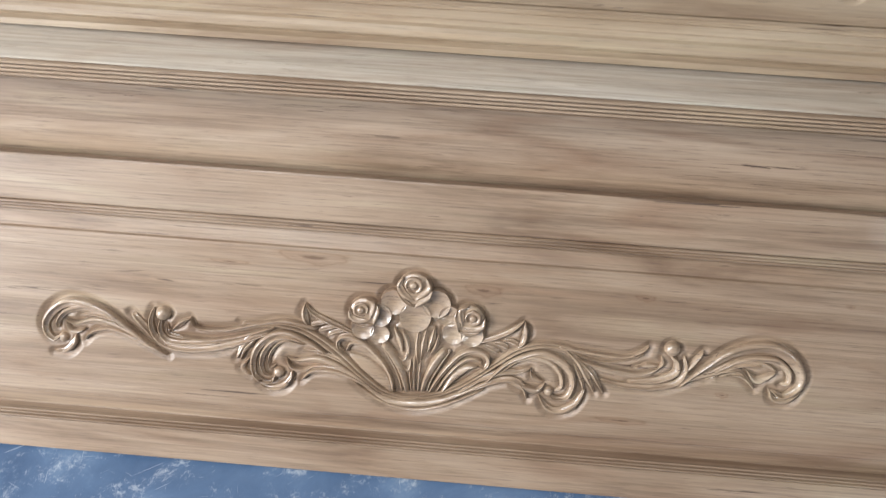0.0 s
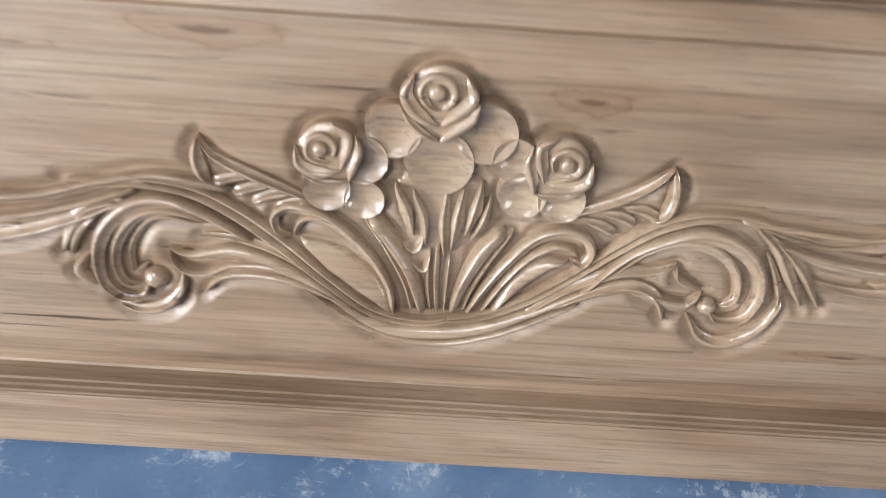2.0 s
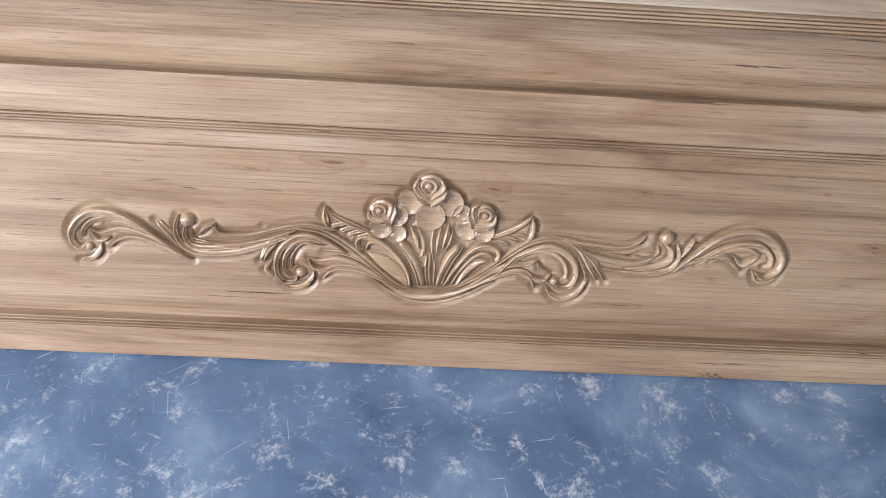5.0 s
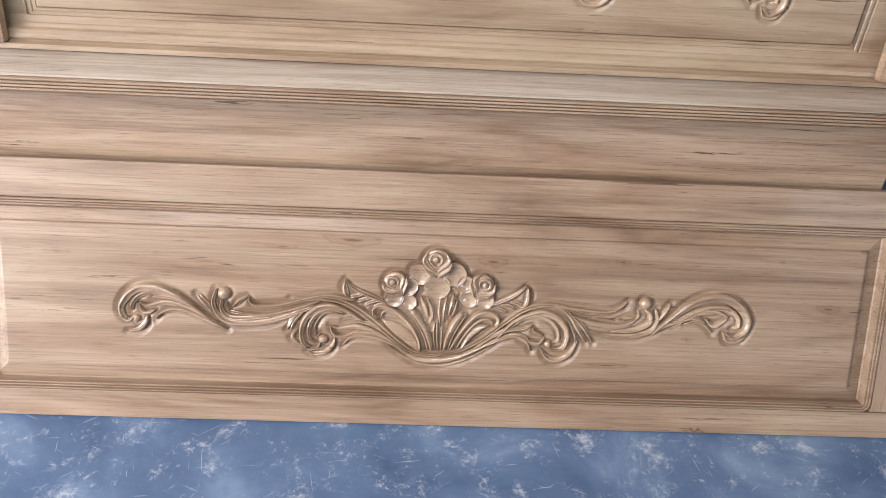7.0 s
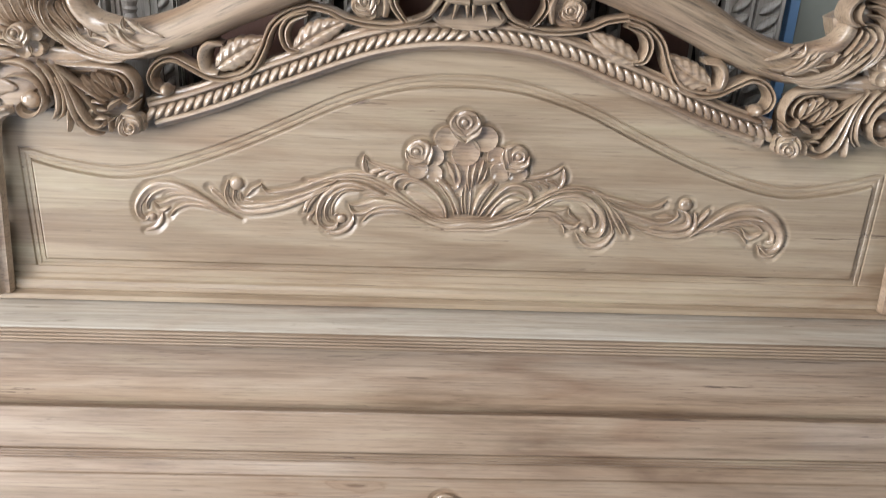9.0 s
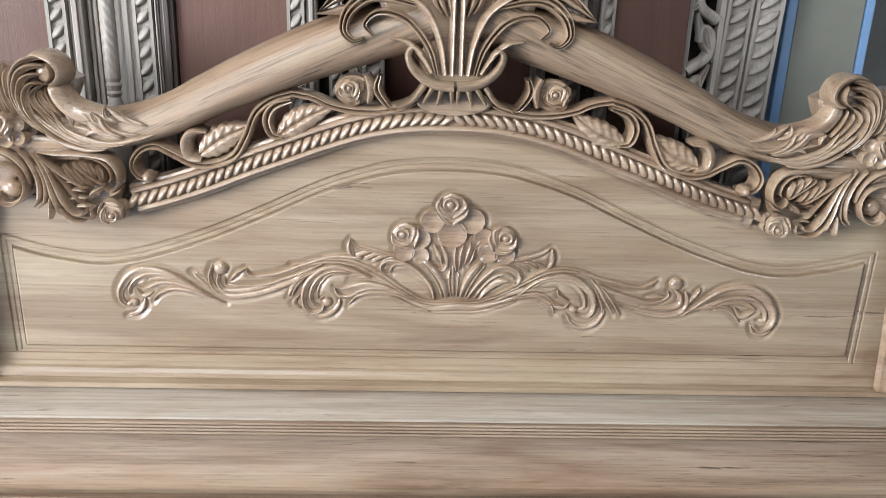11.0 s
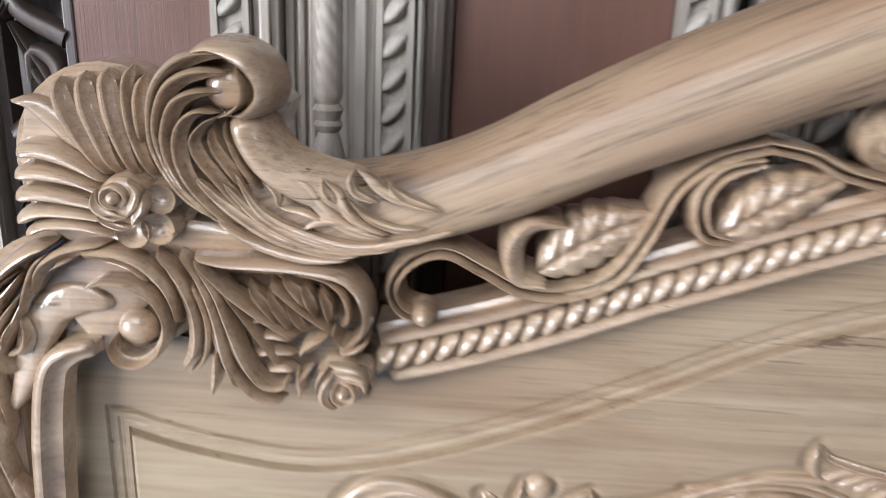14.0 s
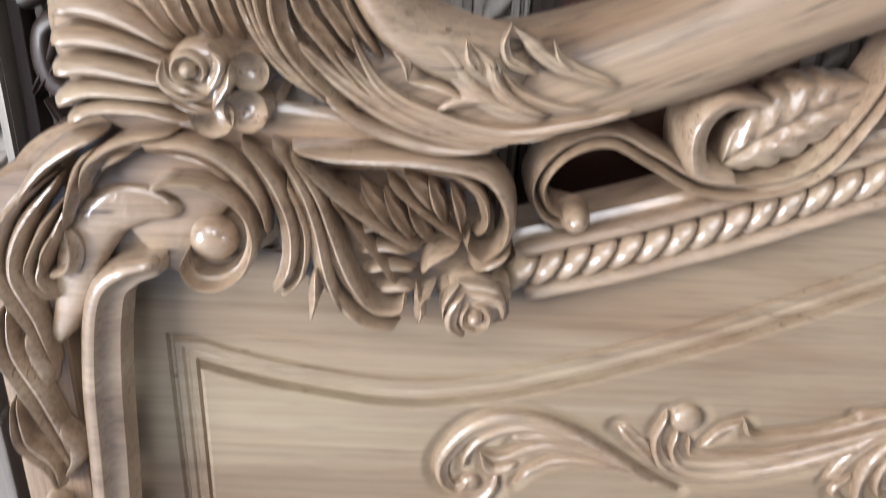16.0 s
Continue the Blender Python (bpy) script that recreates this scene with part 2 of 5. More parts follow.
def spline(points, step=0.004, closed=False):
    """A smooth curve through a few points, at even steps: points and unit normals to its left."""
    p = np.array(points, float)
    q = np.r_[p[-1:], p, p[:2]] if closed else np.r_[2 * p[:1] - p[1:2], p, 2 * p[-1:] - p[-2:-1]]
    out = []
    for i in range(len(q) - 3):
        a, b, c, d = q[i:i + 4]
        t = np.linspace(0, 1, 24, endpoint=False)[:, None]
        out.append(0.5 * (2 * b + (c - a) * t + (2 * a - 5 * b + 4 * c - d) * t ** 2 + (3 * b - a - 3 * c + d) * t ** 3))
    c = np.concatenate(out + ([] if closed else [p[-1:]]))
    if closed:
        c = np.r_[c, c[:1]]
    far = np.r_[0, np.cumsum(np.linalg.norm(np.diff(c, axis=0), axis=1))]
    n = max(4, int(far[-1] / step))
    s = np.linspace(0, far[-1], n + 1)
    c = np.stack([np.interp(s, far, c[:, k]) for k in range(2)], 1)
    if closed:
        c = c[:-1]
        tang = np.roll(c, -1, 0) - np.roll(c, 1, 0)
    else:
        tang = np.gradient(c, axis=0)
    tang /= np.linalg.norm(tang, axis=1)[:, None] + 1e-9
    return c, np.stack([-tang[:, 1], tang[:, 0]], 1), s[:len(c)] / far[-1]


def gouged(u, ridges, groove):
    """A cut across a carved band: rounded crests between sharp valleys, leaning a little to one side."""
    if ridges == 1:
        return (1 - np.abs(u) ** 3.2) ** 0.8 * (1 - 0.3 * u)
    v = (ridges * (u + 1) / 2) % 1.0
    crest = np.sin(np.pi * v) ** 0.75
    return (1 - np.abs(u) ** 5) ** 0.5 * (1 - groove + groove * crest) * (1 - 0.12 * u)


# a gouge cut: a narrow rounded crest that falls steeply on one side and in a long hollow on the other (left or right of its run)
FLUTE_ACROSS = np.array([-0.58, -0.55, -0.42, -0.18, 0.12, 0.34, 0.46, 0.74, 1.15, 1.5, 1.85])
FLUTE_HIGH = np.array([0.0, 0.6, 0.8, 0.93, 1.0, 0.97, 0.86, 0.66, 0.55, 0.52, 0.5])


def ribbon(bm, points, widths, high, ridges=1, y=0.0, back=None, step=0.004, closed=False, groove=0.85, tilt=0.0):
    """A carved band along a curve in the board's plane: widths (half, from start to end) and heights glide along it, and
    ridges run its length. With back it is a solid bar down to that depth behind y."""
    c, nrm, s = spline(points, step, closed)
    w = np.interp(s, np.linspace(0, 1, len(widths)), widths)
    h = np.interp(s, np.linspace(0, 1, len(high)), high) if isinstance(high, (tuple, list)) else np.full(len(s), high)
    if not closed:
        run = float(np.linalg.norm(np.diff(c, axis=0), axis=1).sum())
        end = np.clip(np.minimum(s, 1 - s) * run / min(0.012, run * 0.3), 0, 1)
        end = np.sqrt(1 - (1 - end) ** 2)
        h = h * (0.15 + 0.85 * end) if back is None else h
        w = w * (0.25 + 0.75 * end) if back is None else w
    flute = ridges in ("L", "R")
    m = 10 if flute or ridges == 1 else 8 * ridges
    u = np.linspace(-1, 1, m + 1)
    if flute:
        u, prof = FLUTE_ACROSS * (1 if ridges == "L" else -1), FLUTE_HIGH
    elif ridges > 1:
        u = np.array([-1 + 2 * (k + v) / ridges for k in range(ridges) for v in (0.0, 0.07, 0.2, 0.36, 0.52, 0.68, 0.82, 0.93)] + [1.0])
    prof = prof if flute else gouged(u, ridges, groove)
    rows = []
    for i in range(len(c)):
        xy = c[i] + np.outer(u * w[i], nrm[i])
        d = y - h[i] * (prof + tilt * u)
        row = [(xy[j, 0], d[j], xy[j, 1]) for j in range(m + 1)]
        row[0], row[-1] = (row[0][0], y + 0.003, row[0][2]), (row[-1][0], y + 0.003, row[-1][2])
        if back is not None:
            row += [(xy[-1, 0], y + back, xy[-1, 1]), (xy[0, 0], y + back, xy[0, 1])]
        rows.append(row)
    vs = grid_faces(bm, rows, closed, back is not None)
    if back is not None and not closed:
        bm.faces.new(vs[0])
        bm.faces.new(vs[-1])


def ring_stack(bm, outline, rings):
    """Nested outlines: outline(inset) gives a closed list of (x, z); rings are (inset, depth)."""
    return grid_faces(bm, [[(x, d, z) for x, z in outline(i)] for i, d in rings], False, True)


def rounded(x0, x1, z0, z1, r, n=5):
    """A rounded rectangle's outline for any inset."""
    def outline(i):
        q = max(r - i, 0.0005)
        out = []
        for cx, cz, a in ((x1 - i - q, z1 - i - q, 0), (x0 + i + q, z1 - i - q, 90), (x0 + i + q, z0 + i + q, 180), (x1 - i - q, z0 + i + q, 270)):
            out += [(cx + q * math.cos(radians(a + 90 * k / n)), cz + q * math.sin(radians(a + 90 * k / n))) for k in range(n + 1)]
        return out
    return outline


# ---- the shell of the workshop ----
boxed("floor", -5.0, 3.4, -9.0, 1.6, -0.12, 0.0, CONCRETE, None, 0)
tagged(bpy.data.objects["floor"], "blue-grey cement workshop floor with white plaster stains", "floor", kind="structure")
boxed("wall_north", -5.0, 3.4, 1.5, 1.65, 0, 3.0, PLASTER, None, 0)
bm = bmesh.new()
for a in ((-9.15, -4.85, 0, 3.0), (-3.95, 1.65, 0, 3.0), (-4.85, -3.95, 0, 1.25), (-4.85, -3.95, 2.25, 3.0)):
    add_box(bm, 3.4, 3.55, *a)
part("wall_east", bm, PLASTER, None)
bm = bmesh.new()
for a in ((-9.15, -4.8, 0, 3.0), (-1.8, 1.65, 0, 3.0), (-4.8, -1.8, 2.75, 3.0)):
    add_box(bm, -5.15, -5.0, a[0], a[1], a[2], a[3])
part("wall_west", bm, PLASTER, None)
boxed("wall_south", -5.0, 3.4, -9.15, -9.0, 0, 3.0, PLASTER, None, 0)
bm = bmesh.new()
for a in ((-5.15, 3.55, -9.15, -3.1), (-5.15, 3.55, -1.5, 1.65), (-5.15, -2.35, -3.1, -1.5), (-0.05, 3.55, -3.1, -1.5)):
    add_box(bm, *a, 3.0, 3.1)
part("ceiling", bm, CEILING, None)
boxed("ground", -40, 40, -60, 40, -0.2, -0.125, plain("yard_soil", (0.3, 0.26, 0.2), 0.9), None, 0)
for n, w in (("wall_north", "plain plastered wall behind the stacked furniture"), ("wall_east", "plain plastered side wall with an open window"), ("wall_west", "plastered side wall with a wide doorway"),
             ("wall_south", "plain plastered wall of the workshop"), ("ceiling", "pale sheet ceiling with an open skylight"), ("ground", "dry bare soil outside the workshop")):
    tagged(bpy.data.objects[n], w, n.split("_")[0], kind="structure")

# ---- the footboard: a low panelled board that leans back against the headboard ----
LEAN = 22.9
footboard = thing("footboard", pose(0, -0.2914, 0, -LEAN, 0, 0), "varnished teak footboard with carved roses leaning on the headboard", "footboard")


def long_rail(name, z0, z1, parent, front, backy, half, mat=TEAK_X, bevel=0.004):
    return boxed(name, -half, half, front, backy, z0, z1, mat, parent, bevel)


long_rail("bottom_rail", 0.0018, 0.0665, footboard, -0.014, 0.003, 1.12, bevel=0.003)
long_rail("top_rail", 0.5105, 0.597, footboard, -0.014, 0.024, 1.12)
boxed("stile", -1.12, -1.0405, -0.0135, 0.024, 0.067, 0.51, TEAK_Z, footboard, 0.003)
boxed("stile", 1.0405, 1.12, -0.0135, 0.024, 0.067, 0.51, TEAK_Z, footboard, 0.003)
bm = bmesh.new()
frame_line = rounded(-1.04, 1.04, 0.067, 0.51, 0.022)
ring_stack(bm, frame_line, [(0, 0.02), (0, -0.0125), (0.002, -0.0155), (0.005, -0.0155), (0.0065, -0.011), (0.008, -0.0135), (0.011, -0.0135), (0.0125, -0.009), (0.014, -0.011), (0.017, -0.011), (0.019, -0.004), (0.022, 0.007), (0.03, 0.0135)])
part("bead_moulding", bm, TEAK_X, footboard, "reeded moulding round the panel")
bm = bmesh.new()
field = rounded(-1.018, 1.018, 0.085, 0.492, 0.002, 1)
rings = ring_stack(bm, field, [(0, 0.0105), (0.002, 0.01), (0.034, 0.001), (0.0372, -0.0035), (0.042, -0.0045)])
part("panel", bm, TEAK_X, footboard, "bevelled edge of the raised panel")
boxed("backing", -1.1, 1.1, 0.026, 0.034, 0.02, 0.58, TEAK_X, footboard, 0)

# ---- the headboard ----
headboard = thing("headboard", pose(0, 0, 0), "tall varnished teak headboard with carved roses, scrolls and fretwork", "headboard")

ARCH = [(-0.6, 1.17), (-0.49, 1.203), (-0.39, 1.243), (-0.288, 1.281), (-0.193, 1.315), (-0.1, 1.335), (0.0, 1.341)]
ARCH = ARCH + [(-x, z) for x, z in ARCH[-2::-1]]


def arch_z(x, drop=0.0):
    c, _, _ = spline([(-1.2, 1.2), (-0.8, 1.19)] + ARCH + [(0.8, 1.19), (1.2, 1.2)], 0.01)
    return float(np.interp(x, c[:, 0], c[:, 1])) - drop


def arch_board(bm, x0, x1, bottom, drop, front, backy, n=80):
    xs = np.linspace(x0, x1, n)
    top = [(x, arch_z(x, drop)) for x in xs]
    rows = [[(x, front, bottom), (x, front, z), (x, backy, z), (x, backy, bottom)] for x, z in top]
    vs = grid_faces(bm, rows, False, True)
    bm.faces.new(vs[0])
    bm.faces.new(vs[-1])


bm = bmesh.new()
arch_board(bm, -0.93, 0.93, 0.76, 0.0, 0.0255, 0.05)
part("back_panel", bm, TEAK_FIELD, headboard)

# raised field with its moulded edge: level below, dipping at the sides and arched in the middle
FIELD_TOP = [(-0.848, 1.068), (-0.797, 1.053), (-0.7, 1.037), (-0.64, 1.04), (-0.577, 1.054), (-0.464, 1.093), (-0.352, 1.142), (-0.242, 1.193), (-0.134, 1.227), (-0.06, 1.238), (0.0, 1.24)]


def field_line(i, n=40):
    c, _, _ = spline(FIELD_TOP, 0.01)
    xs = np.linspace(-0.848 + i, 0, n)
    half = [(x, float(np.interp(x, c[:, 0], c[:, 1])) - i) for x in xs]
    return [(x, z) for x, z in half] + [(-x, z) for x, z in half[-2::-1]] + [(0.848 - i, 0.856 + i), (-0.848 + i, 0.856 + i)]


bm = bmesh.new()
rings = ring_stack(bm, field_line, [(-0.118, 0.0265), (-0.118, 0.0195), (-0.024, 0.0195), (-0.022, 0.0235), (-0.0195, 0.0235), (-0.0175, 0.0195), (-0.0125, 0.0195), (-0.0105, 0.0215), (-0.0085, 0.0215), (-0.0065, 0.0195), (-0.002, 0.0195), (0.0, 0.023), (0.0012, 0.023), (0.003, 0.0134), (0.006, 0.0125)])
part("raised_panel", bm, TEAK_FIELD, headboard, "moulded edge of the arched panel")

# moulding steps over the ledge, the ledge with its reeded nose, the plain plank below
bm = bmesh.new()
profile = [(0.03, 0.84), (0.016, 0.84), (0.015, 0.826), (0.012, 0.824), (0.012, 0.816), (0.004, 0.813), (-0.002, 0.806), (-0.004, 0.798), (0.0, 0.792), (-0.012, 0.788), (-0.014, 0.778), (0.03, 0.775)]
grid_faces(bm, [[(x, a, b) for a, b in profile] for x in np.linspace(-0.96, 0.96, 25)])
part("base_moulding", bm, TEAK_FIELD, headboard)
def run_along(name, profile, mat, label, half=1.04):
    """A moulding of one profile along the whole headboard."""
    bm = bmesh.new()
    vs = grid_faces(bm, [[(x, a, b) for a, b in profile] for x in np.linspace(-half, half, 27)], False, True)
    bm.faces.new(vs[0])
    bm.faces.new(vs[-1])
    return part(name, bm, mat, headboard, label)


run_along("ledge", [(0.03, 0.7765), (-0.03, 0.774), (-0.07, 0.765), (-0.0925, 0.7575), (-0.0955, 0.7555), (-0.0945, 0.754), (0.03, 0.752)], TEAK_PALE, "pale greyish top of the projecting ledge")
nose = [(0.028, 0.75), (-0.09, 0.7535)]
for k in range(4):
    z = 0.75 - 0.0072 * k
    nose += [(-0.088, z + 0.0034), (-0.1015, z + 0.0024), (-0.1045, z), (-0.102, z - 0.0022), (-0.088, z - 0.0030)]
nose += [(-0.096, 0.7205), (0.028, 0.7205)]
run_along("ledge_nose", nose, TEAK_X, "reeded front edge of the ledge", 1.0395)
boxed("plank", -1.01, 1.01, -0.03, 0.0, 0.0, 0.721, TEAK_X, headboard, 0.002)
boxed("leg", -1.02, -0.94, 0.002, 0.05, 0.0, 0.72, TEAK_Z, headboard, 0.003)
boxed("leg", 0.94, 1.02, 0.002, 0.05, 0.0, 0.72, TEAK_Z, headboard, 0.003)

# ---- carving tools ----
def add_dome(bm, cx, cz, rx, rz, high, y, n=20, rings=6):
    rows = []
    for k in range(rings + 1):
        a = k / rings
        rows.append([(cx + rx * a * math.cos(2 * math.pi * j / n) if k else cx + 1e-5 * math.cos(2 * math.pi * j / n), y - high * math.sqrt(max(0, 1 - a ** 2.2)) + (0.003 if k == rings else 0),
                      cz + rz * a * math.sin(2 * math.pi * j / n) if k else cz + 1e-5 * math.sin(2 * math.pi * j / n)) for j in range(n)])
    grid_faces(bm, rows, False, True)


def add_plate(bm, cx, cz, rx, rz, y0, y1, n=32):
    """A flat oval of wood behind the carving."""
    rows = [[(cx + rx * s * math.cos(2 * math.pi * j / n), y, cz + rz * s * math.sin(2 * math.pi * j / n)) for j in range(n)] for s, y in ((0.92, y0), (1, y0 + 0.006), (1, y1))]
    vs = grid_faces(bm, rows, False, True)
    bm.faces.new(vs[0])
    bm.faces.new(vs[-1])


OTHER_SIDE = {"L": "R", "R": "L"}
HEART = (([(-0.66, 0.74), (-0.92, 0.25), (-0.74, -0.18), (-0.36, -0.46), (0.02, -0.56)], (0.03, 0.15, 0.19, 0.16, 0.03), "L"),
         ([(0.6, 0.72), (0.84, 0.24), (0.58, -0.16), (0.02, -0.56)], (0.03, 0.17, 0.18, 0.03), "R"),
         ([(0.98, 0.1), (0.82, -0.36), (0.42, -0.68), (0.0, -1.0)], (0.03, 0.16, 0.15, 0.03), "R"),
         ([(-0.98, -0.1), (-0.7, -0.55), (-0.3, -0.85), (0.05, -0.95)], (0.03, 0.1, 0.1, 0.03), "L"),
         ([(0.02, -0.14), (0.32, 0.08), (0.34, 0.42), (0.08, 0.68), (-0.3, 0.66), (-0.52, 0.32), (-0.36, -0.02), (-0.05, -0.18)], (0.03, 0.1, 0.12, 0.12, 0.13, 0.13, 0.1, 0.03), "L"))


def rose(name, parent, mat, cx, cz, r, y, high, petals, turn=0.0, wind=1, label=""):
    """A carved rose of radius r: a full heart with folded petal edges coiled round a bud, and cupped outer petals (angle, reach, size)
    under it. turn: degrees by which the fold leans; wind: -1 for the mirrored coil."""
    ca, sa = math.cos(radians(turn)), math.sin(radians(turn))

    def at(u, v):
        u *= wind
        return cx + r * (ca * u - sa * v), cz + r * (sa * u + ca * v)
    front = y - high * 0.3
    bm = bmesh.new()
    rows = []
    for k in range(13):
        a = max(k / 12, 0.01)
        level = 0.42 * (1 - a ** 5) ** 0.6
        rows.append([(cx + r * a * math.cos(t), front - high * level + (0.003 + high * 0.3 if k == 12 else 0), cz + r * a * math.sin(t)) for t in np.linspace(0, 2 * math.pi, 40, endpoint=False)])
    grid_faces(bm, rows, False, True)
    for pts, w, kind in HEART:
        ribbon(bm, [at(*p) for p in pts], [v * r for v in w], high * 0.3, kind if wind > 0 else OTHER_SIDE[kind], front - high * 0.37, None, max(0.0015, r * 0.06))
    bx, bz = at(-0.1, 0.28)
    add_dome(bm, bx, bz, r * 0.25, r * 0.25, high * 0.3, front - high * 0.46, 18, 5)
    flower = part(name, bm, mat, parent, label, True)
    for ang, reach, size in petals:
        bm = bmesh.new()
        px, pz = cx + r * reach * math.cos(radians(ang)), cz + r * reach * math.sin(radians(ang))
        rows = []
        for k in range(10):
            a = max(k / 9, 0.01)
            cup = 0.4 + 0.55 * a ** 1.7 if a < 0.9 else 0.86 * ((1 - a) / 0.1) ** 0.5
            rows.append([(px + r * size * a * math.cos(t), y - high * 0.62 * cup + (0.003 if k == 9 else 0), pz + r * size * a * math.sin(t)) for t in np.linspace(0, 2 * math.pi, 32, endpoint=False)])
        grid_faces(bm, rows, False, True)
        part("petal", bm, mat, flower, "", True)
    return flower


def add_leaf(bm, base, tip, half, high, y, lobes=5, back=None, bend=0.0):
    """A leaf with a sunken midrib, slanting veins and a lobed edge."""
    b, t = np.array(base), np.array(tip)
    ax = t - b
    n = np.array([-ax[1], ax[0]]) / np.linalg.norm(ax)
    rows = []
    for i in range(41):
        u = i / 40
        mid = b + ax * u + n * bend * math.sin(math.pi * u)
        w = half * math.sin(math.pi * min(1, u ** 0.75)) ** 0.8 * (0.86 + 0.14 * abs(math.sin(math.pi * lobes * u))) + 0.0008
        row = []
        for v in np.linspace(-1, 1, 15):
            vein = abs(math.sin(math.pi * lobes * (u - 0.22 * abs(v))))
            d = high * ((1 - abs(v) ** 2.5) ** 0.5) * (0.74 + 0.26 * vein) * (0.5 + 0.5 * min(1, abs(v) * 5)) * (0.4 + 0.6 * math.sin(math.pi * min(1, u + 0.12)))
            q = mid + n * w * v
            row.append((q[0], y - d + (0.003 if abs(v) == 1 else 0), q[1]))
        if back is not None:
            row += [(row[-1][0], y + back, row[-1][2]), (row[0][0], y + back, row[0][2])]
        rows.append(row)
    vs = grid_faces(bm, rows, False, back is not None)
    if back is not None:
        bm.faces.new(vs[0])
        bm.faces.new(vs[-1])


def on_lower(p):
    return p[0], p[1]


def on_upper(p):
    """The same spray, a little smaller and drooping at its ends."""
    x, z = p
    return 0.0133 + 0.9663 * x + -0.0873 * x ** 3, 0.8132 + 0.8952 * z + -0.1573 * abs(x) + 0.0350 * x * x + -0.0278 * x


BOARDS = ((footboard, on_lower, 0.0015, 1.0), (headboard, on_upper, 0.0185, 0.96))
CUTS = {footboard.name: [], headboard.name: []}


def carve(bm, pts, w, h, kind, y, back=None, step=0.004, groove=0.85):
    """One carved stroke: a rounded ball, or a band along a curve."""
    if kind == "ball":
        add_dome(bm, *pts[0], w[0], w[0], h, y, 28, 8)
    else:
        ribbon(bm, pts, w, h, kind, y, back, step, groove=groove)


def spray_part(name, strokes):
    """One piece of the rose spray, on both boards."""
    for parent, lay, y, size in BOARDS:
        for pts, w, h, r in strokes:
            bm = bmesh.new()
            if r == "ball":
                CUTS[parent.name].append(np.array([[*lay(pts[0]), w[0] * size]]))
            else:
                line, _, s = spline([lay(p) for p in pts], 0.004)
                CUTS[parent.name].append(np.c_[line, np.interp(s, np.linspace(0, 1, len(w)), w) * size])
            carve(bm, [lay(p) for p in pts], [v * size for v in w], h * (1.25 if parent is footboard else 1.0), r, y, None, 0.003, 0.62)
            part(name, bm, CARVED, parent, "", True)


def both_sides(name, strokes, parent, y, back, mat=None, step=0.004):
    for side in (1, -1):
        for pts, w, h, r in strokes:
            bm = bmesh.new()
            carve(bm, [(side * x, z) for x, z in pts], w, h, OTHER_SIDE.get(r, r) if side < 0 else r, y, back, step)
            part(name, bm, mat or CARVED, parent, "", True)


def corner_part(name, strokes):
    both_sides(name, strokes, headboard, -0.009, None)


def rail_part(name, strokes):
    both_sides(name, strokes, headboard, -0.0295, None)


def fret_part(name, strokes):
    both_sides(name, strokes, headboard, 0.004, 0.026)


def crest_part(name, strokes):
    both_sides(name, strokes, headboard, -0.034, 0.055)


# ---- roses of the two sprays ----
for parent, lay, y, size in BOARDS:
    bm = bmesh.new()
    ribbon(bm, [lay((-0.003, 0.185)), lay((-0.004, 0.25)), lay((-0.005, 0.33))], (0.02, 0.028, 0.04, 0.042), 0.004, 1, y)
    part("spray_ground", bm, CARVED, parent, "", True)
    for (x, z), r, petals, turn, wind in (
            ((-0.008, 0.393), 0.034, [(-144, 1.39, 0.79), (-32, 1.42, 0.88), (-87, 1.59, 0.97)], 0, 1),
            ((-0.100, 0.342), 0.030, [(-10, 0.95, 0.83), (-95, 1.10, 0.80), (-54, 1.72, 0.67)], 35, 1),
            ((0.096, 0.342), 0.031, [(174, 1.20, 0.71), (-133, 1.28, 0.77), (-76, 1.03, 0.77)], -35, -1)):
        x, z = lay((x, z))
        CUTS[parent.name].append(np.array([[x, z, r * size]] + [[x + r * reach * math.cos(radians(a)), z + r * reach * math.sin(radians(a)), r * q * size] for a, reach, q in petals]))
        rose("rose", parent, CARVED, x, z, r * size, y, 0.021 if parent is footboard else 0.018, petals, turn, wind)
# the spray of roses and scrolls; the same design lies on both boards
spray_part("wave_stem", [
    ([(-0.336, 0.297), (-0.302, 0.298), (-0.267, 0.301), (-0.223, 0.295), (-0.185, 0.277), (-0.145, 0.248), (-0.104, 0.213), (-0.061, 0.182), (-0.016, 0.173), (0.018, 0.179)], (0.0047, 0.0061, 0.0070, 0.0084, 0.0093, 0.0089, 0.0070, 0.0061, 0.0051, 0.0037,), 0.008, 2)])
spray_part("wave_stem", [
    ([(0.008, 0.177), (0.047, 0.186), (0.085, 0.205), (0.121, 0.231), (0.156, 0.260), (0.194, 0.288), (0.235, 0.302), (0.278, 0.301), (0.320, 0.289), (0.356, 0.283), (0.393, 0.290), (0.428, 0.303)], (0.0038, 0.0053, 0.0057, 0.0057, 0.0062, 0.0072, 0.0067, 0.0062, 0.0057, 0.0048, 0.0043, 0.0038,), 0.009, 2)])
